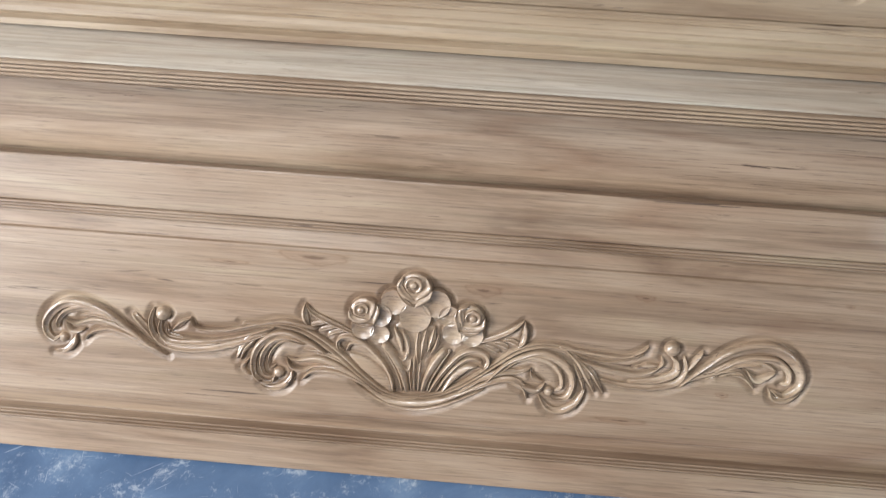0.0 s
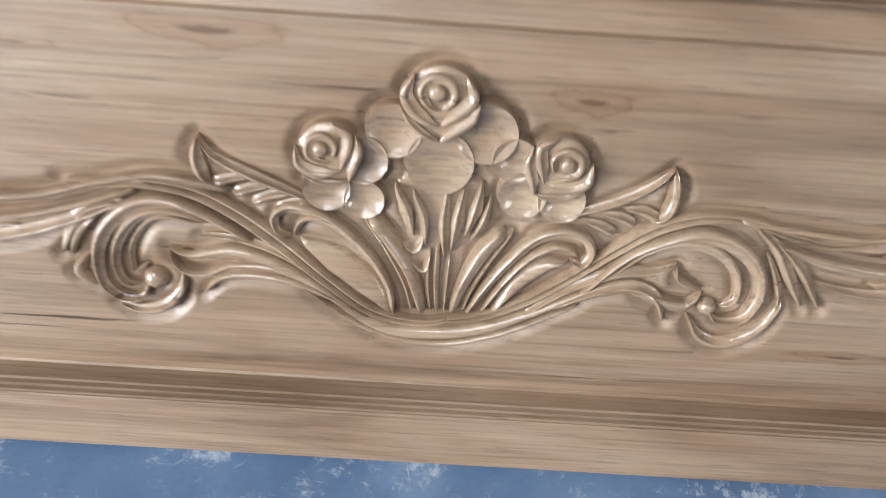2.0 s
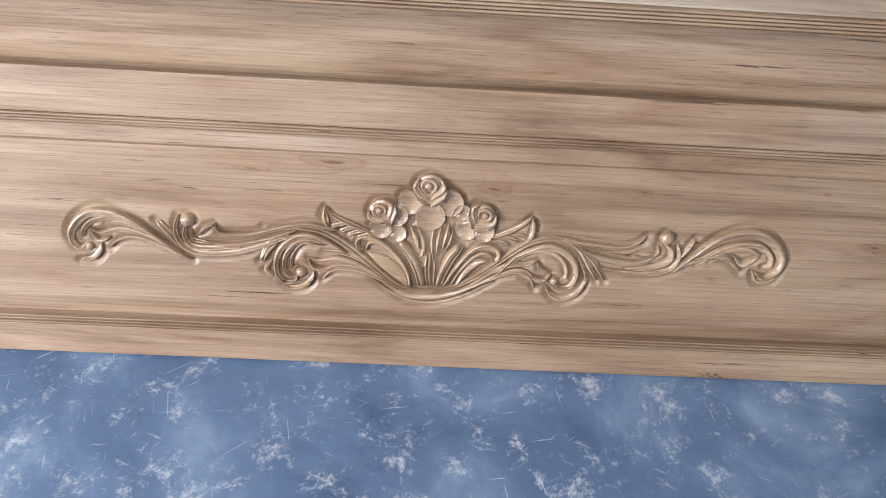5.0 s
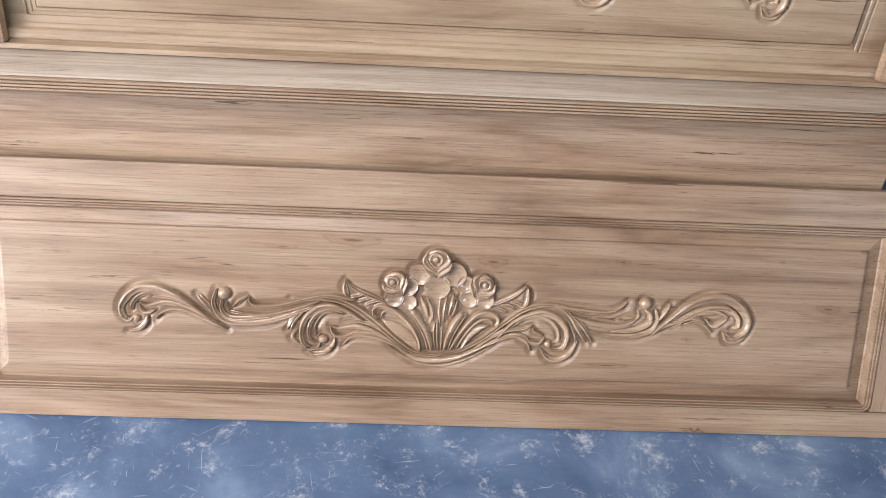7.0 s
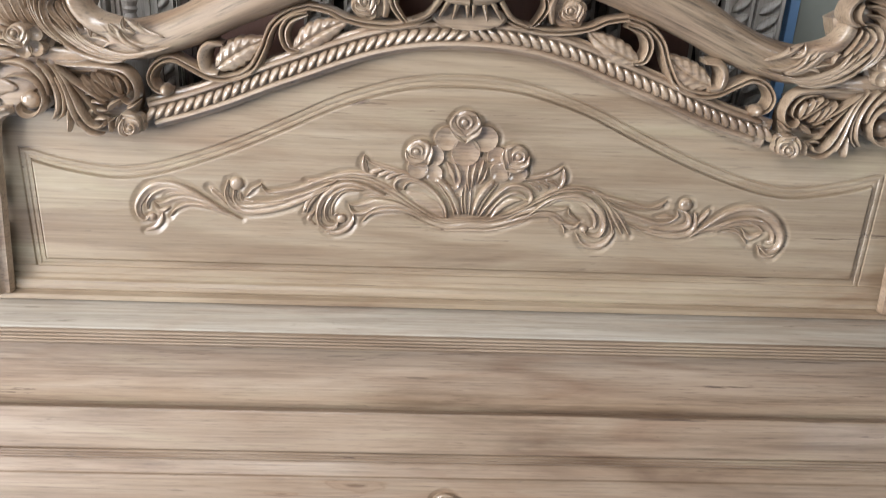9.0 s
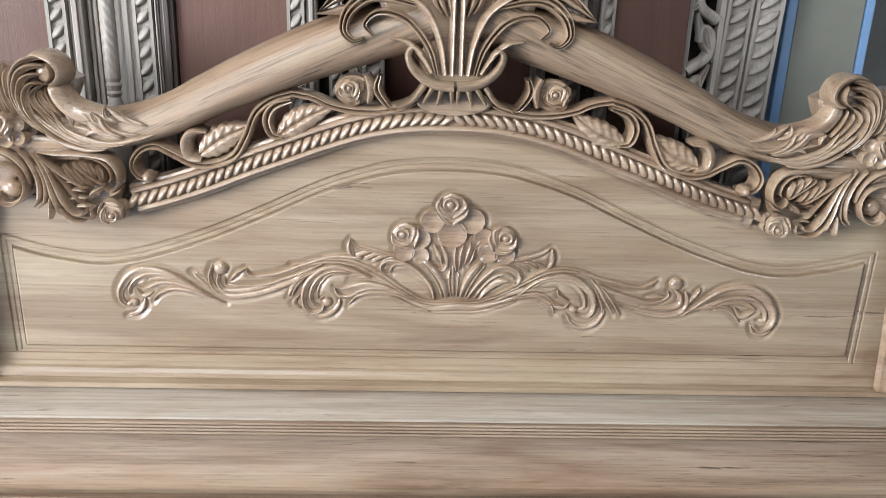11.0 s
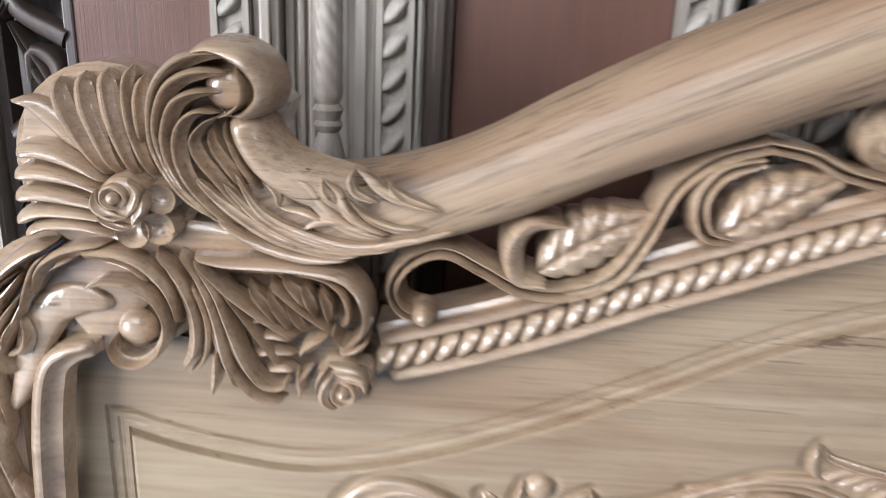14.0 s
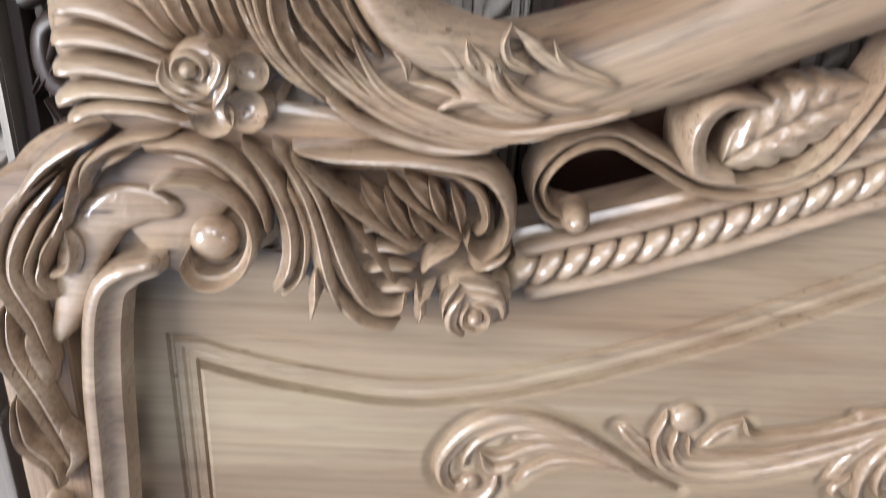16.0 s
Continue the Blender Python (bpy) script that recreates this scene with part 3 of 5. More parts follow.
spray_part("bowl_lip", [
    ([(-0.123, 0.218), (-0.080, 0.182), (-0.041, 0.163), (0.004, 0.162), (0.048, 0.171), (0.091, 0.191), (0.133, 0.216), (0.170, 0.234)], (0.0010, 0.0044, 0.0074, 0.0083, 0.0074, 0.0054, 0.0034, 0.0010,), 0.008, 1),
    ([(-0.137, 0.214), (-0.090, 0.177), (-0.046, 0.155), (0.005, 0.149), (0.054, 0.161), (0.097, 0.182), (0.135, 0.204)], (0.0005, 0.0025, 0.0035, 0.0040, 0.0035, 0.0025, 0.0005,), 0.006, 1)])
spray_part("scroll", [
    ([(-0.168, 0.250), (-0.203, 0.271), (-0.242, 0.286), (-0.275, 0.282), (-0.303, 0.259), (-0.315, 0.229), (-0.312, 0.197), (-0.295, 0.181), (-0.275, 0.183), (-0.269, 0.197)], (0.0023, 0.0047, 0.0065, 0.0075, 0.0079, 0.0070, 0.0056, 0.0042, 0.0033, 0.0019,), 0.012, 'L'),
    ([(-0.204, 0.266), (-0.243, 0.276), (-0.273, 0.269), (-0.293, 0.246), (-0.299, 0.220), (-0.292, 0.200), (-0.277, 0.195)], (0.0009, 0.0033, 0.0046, 0.0051, 0.0046, 0.0033, 0.0014,), 0.01, 'L'),
    ([(-0.213, 0.264), (-0.253, 0.268), (-0.272, 0.255), (-0.283, 0.233), (-0.281, 0.211), (-0.268, 0.218)], (0.0005, 0.0019, 0.0028, 0.0028, 0.0023, 0.0009,), 0.007, 'L')])
spray_part("scroll_ball", [
    ([(-0.263, 0.203)], (0.0119,), 0.01, 'ball')])
spray_part("scroll_foot", [
    ([(-0.300, 0.175), (-0.278, 0.167), (-0.254, 0.173), (-0.238, 0.192), (-0.236, 0.212)], (0.0010, 0.0048, 0.0063, 0.0048, 0.0010,), 0.009, 'L')])
spray_part("acanthus_leaf", [
    ([(-0.248, 0.238), (-0.227, 0.233), (-0.192, 0.239), (-0.155, 0.231), (-0.118, 0.213), (-0.080, 0.188)], (0.0009, 0.0062, 0.0090, 0.0080, 0.0052, 0.0014,), 0.01, 'R'),
    ([(-0.248, 0.237), (-0.237, 0.217), (-0.214, 0.214), (-0.188, 0.225), (-0.151, 0.224), (-0.114, 0.209), (-0.075, 0.185)], (0.0010, 0.0043, 0.0043, 0.0057, 0.0057, 0.0038, 0.0010,), 0.01, 'R'),
    ([(-0.220, 0.190), (-0.202, 0.210), (-0.175, 0.216), (-0.137, 0.212), (-0.099, 0.197), (-0.061, 0.175)], (0.0010, 0.0053, 0.0053, 0.0043, 0.0034, 0.0010,), 0.01, 'R')])
spray_part("acanthus_leaf", [
    ([(-0.217, 0.253), (-0.182, 0.249), (-0.146, 0.237), (-0.114, 0.216)], (0.0009, 0.0038, 0.0042, 0.0009,), 0.008, 'L')])
spray_part("wing_leaf", [
    ([(-0.214, 0.348), (-0.218, 0.331), (-0.215, 0.315), (-0.205, 0.303)], (0.0009, 0.0057, 0.0066, 0.0022,), 0.01, 'L'),
    ([(-0.214, 0.349), (-0.203, 0.331), (-0.181, 0.318), (-0.154, 0.307), (-0.117, 0.294)], (0.0009, 0.0040, 0.0049, 0.0040, 0.0018,), 0.009, 'L'),
    ([(-0.205, 0.303), (-0.186, 0.309), (-0.165, 0.315)], (0.0049, 0.0049, 0.0013,), 0.009, 'L'),
    ([(-0.187, 0.294), (-0.169, 0.301), (-0.147, 0.308)], (0.0045, 0.0050, 0.0014,), 0.009, 'L'),
    ([(-0.170, 0.286), (-0.151, 0.296), (-0.128, 0.300)], (0.0045, 0.0045, 0.0014,), 0.009, 'L'),
    ([(-0.150, 0.283), (-0.133, 0.290), (-0.114, 0.292)], (0.0032, 0.0036, 0.0014,), 0.008, 'L')])
spray_part("curl", [
    ([(-0.039, 0.180), (-0.043, 0.209), (-0.059, 0.240), (-0.085, 0.268), (-0.112, 0.285), (-0.137, 0.289), (-0.151, 0.278), (-0.148, 0.263), (-0.134, 0.258)], (0.0019, 0.0033, 0.0042, 0.0047, 0.0051, 0.0056, 0.0056, 0.0037, 0.0014,), 0.011, 'L'),
    ([(-0.076, 0.261), (-0.103, 0.276), (-0.124, 0.276), (-0.132, 0.262), (-0.127, 0.257)], (0.0009, 0.0032, 0.0037, 0.0032, 0.0014,), 0.009, 'L')])
spray_part("swelling_leaf", [
    ([(-0.127, 0.254), (-0.094, 0.233), (-0.063, 0.208), (-0.041, 0.180)], (0.0038, 0.0163, 0.0153, 0.0038,), 0.005, 1)])
spray_part("stem", [
    ([(-0.064, 0.284), (-0.044, 0.260), (-0.024, 0.227), (-0.011, 0.184)], (0.0076, 0.0090, 0.0081, 0.0052,), 0.012, 1),
    ([(-0.069, 0.280), (-0.048, 0.248), (-0.031, 0.215), (-0.022, 0.184)], (0.0024, 0.0033, 0.0033, 0.0024,), 0.008, 'L')])
spray_part("stem", [
    ([(0.058, 0.278), (0.040, 0.253), (0.025, 0.221), (0.015, 0.186)], (0.0086, 0.0091, 0.0077, 0.0043,), 0.012, 1),
    ([(0.066, 0.277), (0.047, 0.244), (0.033, 0.214), (0.025, 0.187)], (0.0024, 0.0038, 0.0038, 0.0024,), 0.008, 'R')])
spray_part("stem", [
    ([(-0.001, 0.260), (-0.001, 0.223), (0.002, 0.185)], (0.0038, 0.0038, 0.0029,), 0.01, 1),
    ([(-0.009, 0.249), (-0.009, 0.217), (-0.004, 0.185)], (0.0019, 0.0029, 0.0019,), 0.009, 'L'),
    ([(0.010, 0.251), (0.009, 0.218), (0.008, 0.185)], (0.0019, 0.0029, 0.0019,), 0.009, 'R')])
spray_part("leaflet", [
    ([(-0.043, 0.316), (-0.030, 0.292), (-0.024, 0.264)], (0.0018, 0.0060, 0.0009,), 0.011, 'R'),
    ([(-0.027, 0.312), (-0.015, 0.286), (-0.013, 0.254)], (0.0018, 0.0060, 0.0009,), 0.011, 'R'),
    ([(-0.035, 0.258), (-0.022, 0.253), (-0.014, 0.270)], (0.0009, 0.0037, 0.0009,), 0.01, 1),
    ([(-0.026, 0.241), (-0.013, 0.233), (-0.008, 0.255)], (0.0009, 0.0038, 0.0009,), 0.01, 1)])
spray_part("leaflet", [
    ([(0.033, 0.323), (0.027, 0.296), (0.021, 0.267)], (0.0018, 0.0060, 0.0009,), 0.011, 'L'),
    ([(0.018, 0.318), (0.012, 0.288), (0.010, 0.251)], (0.0019, 0.0060, 0.0009,), 0.011, 'L'),
    ([(0.003, 0.313), (0.000, 0.281), (0.005, 0.242)], (0.0023, 0.0056, 0.0009,), 0.01, 'L'),
    ([(0.042, 0.309), (0.035, 0.283), (0.026, 0.264)], (0.0014, 0.0042, 0.0009,), 0.01, 'L')])
spray_part("curl", [
    ([(0.028, 0.186), (0.043, 0.217), (0.064, 0.249), (0.087, 0.274), (0.112, 0.282), (0.133, 0.276), (0.140, 0.260), (0.132, 0.246), (0.119, 0.251)], (0.0019, 0.0038, 0.0048, 0.0052, 0.0057, 0.0057, 0.0052, 0.0038, 0.0014,), 0.011, 'R'),
    ([(0.042, 0.189), (0.059, 0.221), (0.081, 0.250), (0.103, 0.264), (0.121, 0.262), (0.127, 0.252)], (0.0014, 0.0034, 0.0043, 0.0043, 0.0038, 0.0014,), 0.01, 'R')])
spray_part("swelling_leaf", [
    ([(0.052, 0.189), (0.071, 0.220), (0.095, 0.243), (0.120, 0.251)], (0.0024, 0.0082, 0.0097, 0.0019,), 0.009, 1)])
spray_part("scroll", [
    ([(0.133, 0.216), (0.171, 0.259), (0.206, 0.279), (0.238, 0.288), (0.269, 0.280), (0.295, 0.257), (0.303, 0.228), (0.292, 0.200), (0.266, 0.197), (0.256, 0.210)], (0.0019, 0.0044, 0.0058, 0.0068, 0.0078, 0.0078, 0.0068, 0.0053, 0.0034, 0.0015,), 0.012, 'R'),
    ([(0.155, 0.233), (0.193, 0.267), (0.230, 0.277), (0.260, 0.267), (0.278, 0.246), (0.281, 0.221), (0.267, 0.210)], (0.0010, 0.0029, 0.0044, 0.0053, 0.0048, 0.0039, 0.0015,), 0.009, 'R')])
spray_part("scroll_foot", [
    ([(0.239, 0.200), (0.254, 0.176), (0.279, 0.168), (0.307, 0.182), (0.322, 0.210), (0.323, 0.226)], (0.0010, 0.0050, 0.0070, 0.0070, 0.0050, 0.0010,), 0.009, 'L'),
    ([(0.257, 0.209)], (0.0094,), 0.009, 'ball')])
spray_part("acanthus_leaf", [
    ([(0.082, 0.188), (0.123, 0.219), (0.164, 0.238), (0.196, 0.243), (0.220, 0.254)], (0.0010, 0.0039, 0.0058, 0.0053, 0.0010,), 0.01, 'L'),
    ([(0.219, 0.254), (0.224, 0.238), (0.248, 0.228)], (0.0010, 0.0044, 0.0010,), 0.009, 1),
    ([(0.105, 0.197), (0.148, 0.217), (0.182, 0.225), (0.206, 0.213), (0.217, 0.189)], (0.0010, 0.0044, 0.0059, 0.0059, 0.0010,), 0.01, 'L'),
    ([(0.249, 0.225), (0.234, 0.208), (0.206, 0.213), (0.176, 0.223)], (0.0010, 0.0084, 0.0069, 0.0010,), 0.008, 1)])
spray_part("wing_leaf", [
    ([(0.200, 0.347), (0.206, 0.325), (0.202, 0.303), (0.187, 0.293)], (0.0009, 0.0055, 0.0055, 0.0018,), 0.01, 'R'),
    ([(0.200, 0.347), (0.179, 0.325), (0.149, 0.308), (0.113, 0.296)], (0.0009, 0.0046, 0.0046, 0.0018,), 0.009, 'R'),
    ([(0.196, 0.295), (0.178, 0.303), (0.160, 0.305)], (0.0042, 0.0046, 0.0014,), 0.009, 'R'),
    ([(0.175, 0.288), (0.158, 0.296), (0.142, 0.299)], (0.0042, 0.0047, 0.0014,), 0.009, 'R'),
    ([(0.158, 0.278), (0.139, 0.287), (0.126, 0.292)], (0.0042, 0.0047, 0.0014,), 0.009, 'R')])
spray_part("acanthus_leaf", [
    ([(0.278, 0.300), (0.304, 0.275), (0.324, 0.244), (0.344, 0.214)], (0.0014, 0.0058, 0.0058, 0.0010,), 0.01, 'L'),
    ([(0.301, 0.286), (0.331, 0.256), (0.361, 0.214)], (0.0015, 0.0053, 0.0010,), 0.01, 'L'),
    ([(0.299, 0.270), (0.317, 0.232), (0.321, 0.210)], (0.0015, 0.0044, 0.0010,), 0.008, 'L')])
spray_part("end_scroll", [
    ([(-0.504, 0.232), (-0.554, 0.270), (-0.610, 0.306), (-0.664, 0.318), (-0.698, 0.304), (-0.720, 0.273), (-0.718, 0.247), (-0.702, 0.234), (-0.687, 0.245)], (0.0025, 0.0051, 0.0076, 0.0089, 0.0102, 0.0089, 0.0076, 0.0051, 0.0025,), 0.012, 'L'),
    ([(-0.579, 0.290), (-0.635, 0.306), (-0.675, 0.297), (-0.694, 0.277), (-0.696, 0.257)], (0.0013, 0.0038, 0.0051, 0.0051, 0.0025,), 0.01, 'L')])
spray_part("scroll_foot", [
    ([(-0.706, 0.209), (-0.680, 0.212), (-0.663, 0.230), (-0.660, 0.249)], (0.0013, 0.0051, 0.0064, 0.0013,), 0.008, 'L'),
    ([(-0.687, 0.239)], (0.0102,), 0.009, 'ball')])
spray_part("acanthus_leaf", [
    ([(-0.680, 0.278), (-0.658, 0.272), (-0.617, 0.283), (-0.567, 0.270), (-0.504, 0.237)], (0.0013, 0.0064, 0.0077, 0.0064, 0.0013,), 0.01, 'R'),
    ([(-0.650, 0.290), (-0.610, 0.289), (-0.567, 0.275)], (0.0013, 0.0051, 0.0013,), 0.008, 'L'),
    ([(-0.680, 0.276), (-0.666, 0.254), (-0.641, 0.261)], (0.0013, 0.0064, 0.0026,), 0.008, 1),
    ([(-0.644, 0.237), (-0.628, 0.256), (-0.592, 0.266), (-0.542, 0.252), (-0.479, 0.220)], (0.0013, 0.0051, 0.0051, 0.0051, 0.0013,), 0.01, 'R')])
spray_part("shell", [
    ([(-0.506, 0.315), (-0.514, 0.283), (-0.501, 0.251), (-0.466, 0.234), (-0.402, 0.237), (-0.338, 0.256), (-0.280, 0.283)], (0.0026, 0.0051, 0.0064, 0.0064, 0.0064, 0.0051, 0.0026,), 0.011, 'L'),
    ([(-0.493, 0.294), (-0.496, 0.270), (-0.481, 0.249), (-0.440, 0.246), (-0.377, 0.254)], (0.0026, 0.0051, 0.0051, 0.0051, 0.0026,), 0.01, 'L'),
    ([(-0.481, 0.284), (-0.476, 0.263), (-0.440, 0.257)], (0.0013, 0.0038, 0.0013,), 0.008, 'L'),
    ([(-0.472, 0.271), (-0.453, 0.291), (-0.433, 0.300)], (0.0013, 0.0051, 0.0013,), 0.009, 'R'),
    ([(-0.549, 0.300), (-0.536, 0.284), (-0.506, 0.251)], (0.0051, 0.0064, 0.0013,), 0.009, 'L')])
spray_part("shell_ball", [
    ([(-0.488, 0.305)], (0.0153,), 0.013, 'ball')])
spray_part("reed_stem", [
    ([(-0.435, 0.302), (-0.420, 0.282), (-0.364, 0.283), (-0.307, 0.299), (-0.250, 0.310), (-0.186, 0.301)], (0.0013, 0.0051, 0.0051, 0.0051, 0.0051, 0.0038,), 0.01, 'R'),
    ([(-0.453, 0.261), (-0.396, 0.259), (-0.332, 0.274), (-0.269, 0.297)], (0.0013, 0.0051, 0.0051, 0.0026,), 0.01, 'R')])
spray_part("acanthus_leaf", [
    ([(-0.287, 0.282), (-0.320, 0.267), (-0.346, 0.223)], (0.0026, 0.0077, 0.0013,), 0.01, 'R'),
    ([(-0.305, 0.271), (-0.328, 0.246), (-0.338, 0.221)], (0.0026, 0.0064, 0.0013,), 0.009, 'R'),
    ([(-0.320, 0.227), (-0.333, 0.207), (-0.317, 0.191)], (0.0013, 0.0065, 0.0013,), 0.007, 1)])
spray_part("reed_stem", [
    ([(0.265, 0.302), (0.331, 0.295), (0.390, 0.292), (0.419, 0.304), (0.435, 0.318)], (0.0039, 0.0052, 0.0052, 0.0039, 0.0013,), 0.01, 'R'),
    ([(0.306, 0.280), (0.362, 0.266), (0.426, 0.261), (0.460, 0.281), (0.461, 0.298)], (0.0026, 0.0052, 0.0065, 0.0052, 0.0013,), 0.01, 'R'),
    ([(0.349, 0.243), (0.403, 0.232), (0.468, 0.235), (0.531, 0.263), (0.595, 0.282), (0.626, 0.267)], (0.0013, 0.0052, 0.0065, 0.0065, 0.0052, 0.0013,), 0.01, 'L')])
spray_part("shell", [
    ([(0.402, 0.243), (0.456, 0.248), (0.491, 0.266), (0.491, 0.291), (0.477, 0.301)], (0.0013, 0.0052, 0.0065, 0.0065, 0.0026,), 0.011, 'L'),
    ([(0.442, 0.234), (0.491, 0.244), (0.509, 0.273), (0.503, 0.302)], (0.0013, 0.0052, 0.0065, 0.0026,), 0.011, 'L'),
    ([(0.499, 0.264), (0.520, 0.292), (0.535, 0.317)], (0.0013, 0.0065, 0.0013,), 0.01, 1),
    ([(0.412, 0.271), (0.437, 0.278), (0.458, 0.281)], (0.0013, 0.0065, 0.0013,), 0.008, 1)])
spray_part("shell_ball", [
    ([(0.478, 0.315)], (0.0155,), 0.013, 'ball')])
spray_part("end_scroll", [
    ([(0.494, 0.239), (0.541, 0.285), (0.589, 0.323), (0.645, 0.339), (0.691, 0.325), (0.721, 0.290), (0.720, 0.257), (0.693, 0.237), (0.668, 0.249)], (0.0013, 0.0052, 0.0078, 0.0091, 0.0104, 0.0104, 0.0091, 0.0065, 0.0026,), 0.012, 'R'),
    ([(0.544, 0.266), (0.605, 0.304), (0.664, 0.312), (0.696, 0.292), (0.700, 0.267), (0.685, 0.261)], (0.0013, 0.0052, 0.0065, 0.0065, 0.0052, 0.0026,), 0.01, 'R'),
    ([(0.531, 0.263), (0.592, 0.298), (0.645, 0.301), (0.678, 0.286)], (0.0013, 0.0052, 0.0065, 0.0013,), 0.007, 'R')])
spray_part("scroll_foot", [
    ([(0.665, 0.252), (0.676, 0.230), (0.703, 0.229), (0.726, 0.252)], (0.0013, 0.0052, 0.0066, 0.0013,), 0.008, 'L')])
spray_part("acanthus_leaf", [
    ([(0.544, 0.260), (0.600, 0.290), (0.648, 0.295)], (0.0013, 0.0065, 0.0013,), 0.009, 'L'),
    ([(0.618, 0.286), (0.641, 0.267), (0.673, 0.285)], (0.0013, 0.0091, 0.0013,), 0.009, 1),
    ([(0.570, 0.267), (0.609, 0.272), (0.639, 0.248)], (0.0013, 0.0052, 0.0013,), 0.009, 'L')])
# corner: shell fans, volute, scroll, leaf and flower
corner_part("spike_leaf", [
    ([(-0.908, 1.388), (-0.888, 1.386), (-0.867, 1.370), (-0.841, 1.346)], (0.0013, 0.0099, 0.0112, 0.0046,), 0.008, 1)])
corner_part("shell_rib", [
    ([(-0.864, 1.409), (-0.865, 1.394), (-0.860, 1.377), (-0.851, 1.359), (-0.839, 1.343), (-0.827, 1.330)], (0.0053, 0.0080, 0.0080, 0.0066, 0.0043, 0.0017,), 0.018, 'L')])
corner_part("shell_rib", [
    ([(-0.843, 1.414), (-0.845, 1.402), (-0.844, 1.385), (-0.837, 1.365), (-0.828, 1.345), (-0.817, 1.332)], (0.0056, 0.0083, 0.0083, 0.0066, 0.0043, 0.0017,), 0.019, 'L')])
corner_part("shell_rib", [
    ([(-0.824, 1.418), (-0.826, 1.406), (-0.825, 1.387), (-0.820, 1.366), (-0.812, 1.346), (-0.803, 1.332)], (0.0056, 0.0083, 0.0083, 0.0066, 0.0043, 0.0017,), 0.02, 'L')])
corner_part("shell_rib", [
    ([(-0.804, 1.421), (-0.808, 1.405), (-0.808, 1.386), (-0.805, 1.367), (-0.798, 1.347), (-0.788, 1.332)], (0.0040, 0.0050, 0.0053, 0.0053, 0.0040, 0.0017,), 0.021, 'L'),
    ([(-0.794, 1.415), (-0.800, 1.396), (-0.800, 1.377), (-0.797, 1.357)], (0.0039, 0.0059, 0.0059, 0.0026,), 0.019, 'L')])
corner_part("shell_rib", [
    ([(-0.904, 1.348), (-0.882, 1.351), (-0.853, 1.342), (-0.825, 1.326)], (0.0085, 0.0095, 0.0068, 0.0020,), 0.022, 1)])
corner_part("shell_rib", [
    ([(-0.908, 1.329), (-0.884, 1.332), (-0.851, 1.326), (-0.824, 1.314)], (0.0079, 0.0089, 0.0058, 0.0017,), 0.021, 1)])
corner_part("shell_rib", [
    ([(-0.910, 1.310), (-0.886, 1.314), (-0.852, 1.309), (-0.822, 1.303)], (0.0080, 0.0083, 0.0056, 0.0017,), 0.02, 1)])
corner_part("shell_rib", [
    ([(-0.911, 1.288), (-0.890, 1.298), (-0.857, 1.298), (-0.825, 1.294)], (0.0077, 0.0063, 0.0049, 0.0018,), 0.02, 1)])
corner_part("shell_rib", [
    ([(-0.906, 1.276), (-0.885, 1.286), (-0.854, 1.287), (-0.823, 1.280)], (0.0053, 0.0060, 0.0046, 0.0021,), 0.018, 1)])
corner_part("volute", [
    ([(-0.721, 1.435), (-0.740, 1.436), (-0.760, 1.430), (-0.775, 1.417), (-0.784, 1.400), (-0.787, 1.379), (-0.786, 1.359), (-0.777, 1.337), (-0.761, 1.315), (-0.737, 1.299)], (0.0026, 0.0053, 0.0066, 0.0069, 0.0066, 0.0059, 0.0056, 0.0053, 0.0046, 0.0033,), (0.034, 0.034, 0.032, 0.03, 0.028, 0.026, 0.023, 0.02), 'L')])
corner_part("volute", [
    ([(-0.724, 1.421), (-0.742, 1.422), (-0.758, 1.418), (-0.771, 1.409), (-0.779, 1.394), (-0.783, 1.374), (-0.780, 1.355), (-0.771, 1.333), (-0.754, 1.313), (-0.733, 1.295)], (0.0020, 0.0050, 0.0060, 0.0063, 0.0060, 0.0056, 0.0053, 0.0050, 0.0043, 0.0033,), (0.031, 0.032, 0.031, 0.03, 0.028, 0.026, 0.023, 0.02), 'L')])
corner_part("volute", [
    ([(-0.729, 1.404), (-0.739, 1.406), (-0.754, 1.404), (-0.767, 1.396), (-0.774, 1.382), (-0.777, 1.363), (-0.772, 1.341), (-0.759, 1.320), (-0.737, 1.299)], (0.0013, 0.0040, 0.0053, 0.0060, 0.0060, 0.0057, 0.0050, 0.0043, 0.0030,), (0.028, 0.03, 0.03, 0.029, 0.028, 0.026, 0.022, 0.02), 'L')])
corner_part("volute", [
    ([(-0.733, 1.387), (-0.747, 1.390), (-0.759, 1.384), (-0.767, 1.370), (-0.767, 1.349), (-0.759, 1.329), (-0.741, 1.308), (-0.719, 1.291)], (0.0010, 0.0037, 0.0051, 0.0057, 0.0054, 0.0047, 0.0040, 0.0027,), (0.026, 0.028, 0.029, 0.028, 0.026, 0.024, 0.021), 'L')])
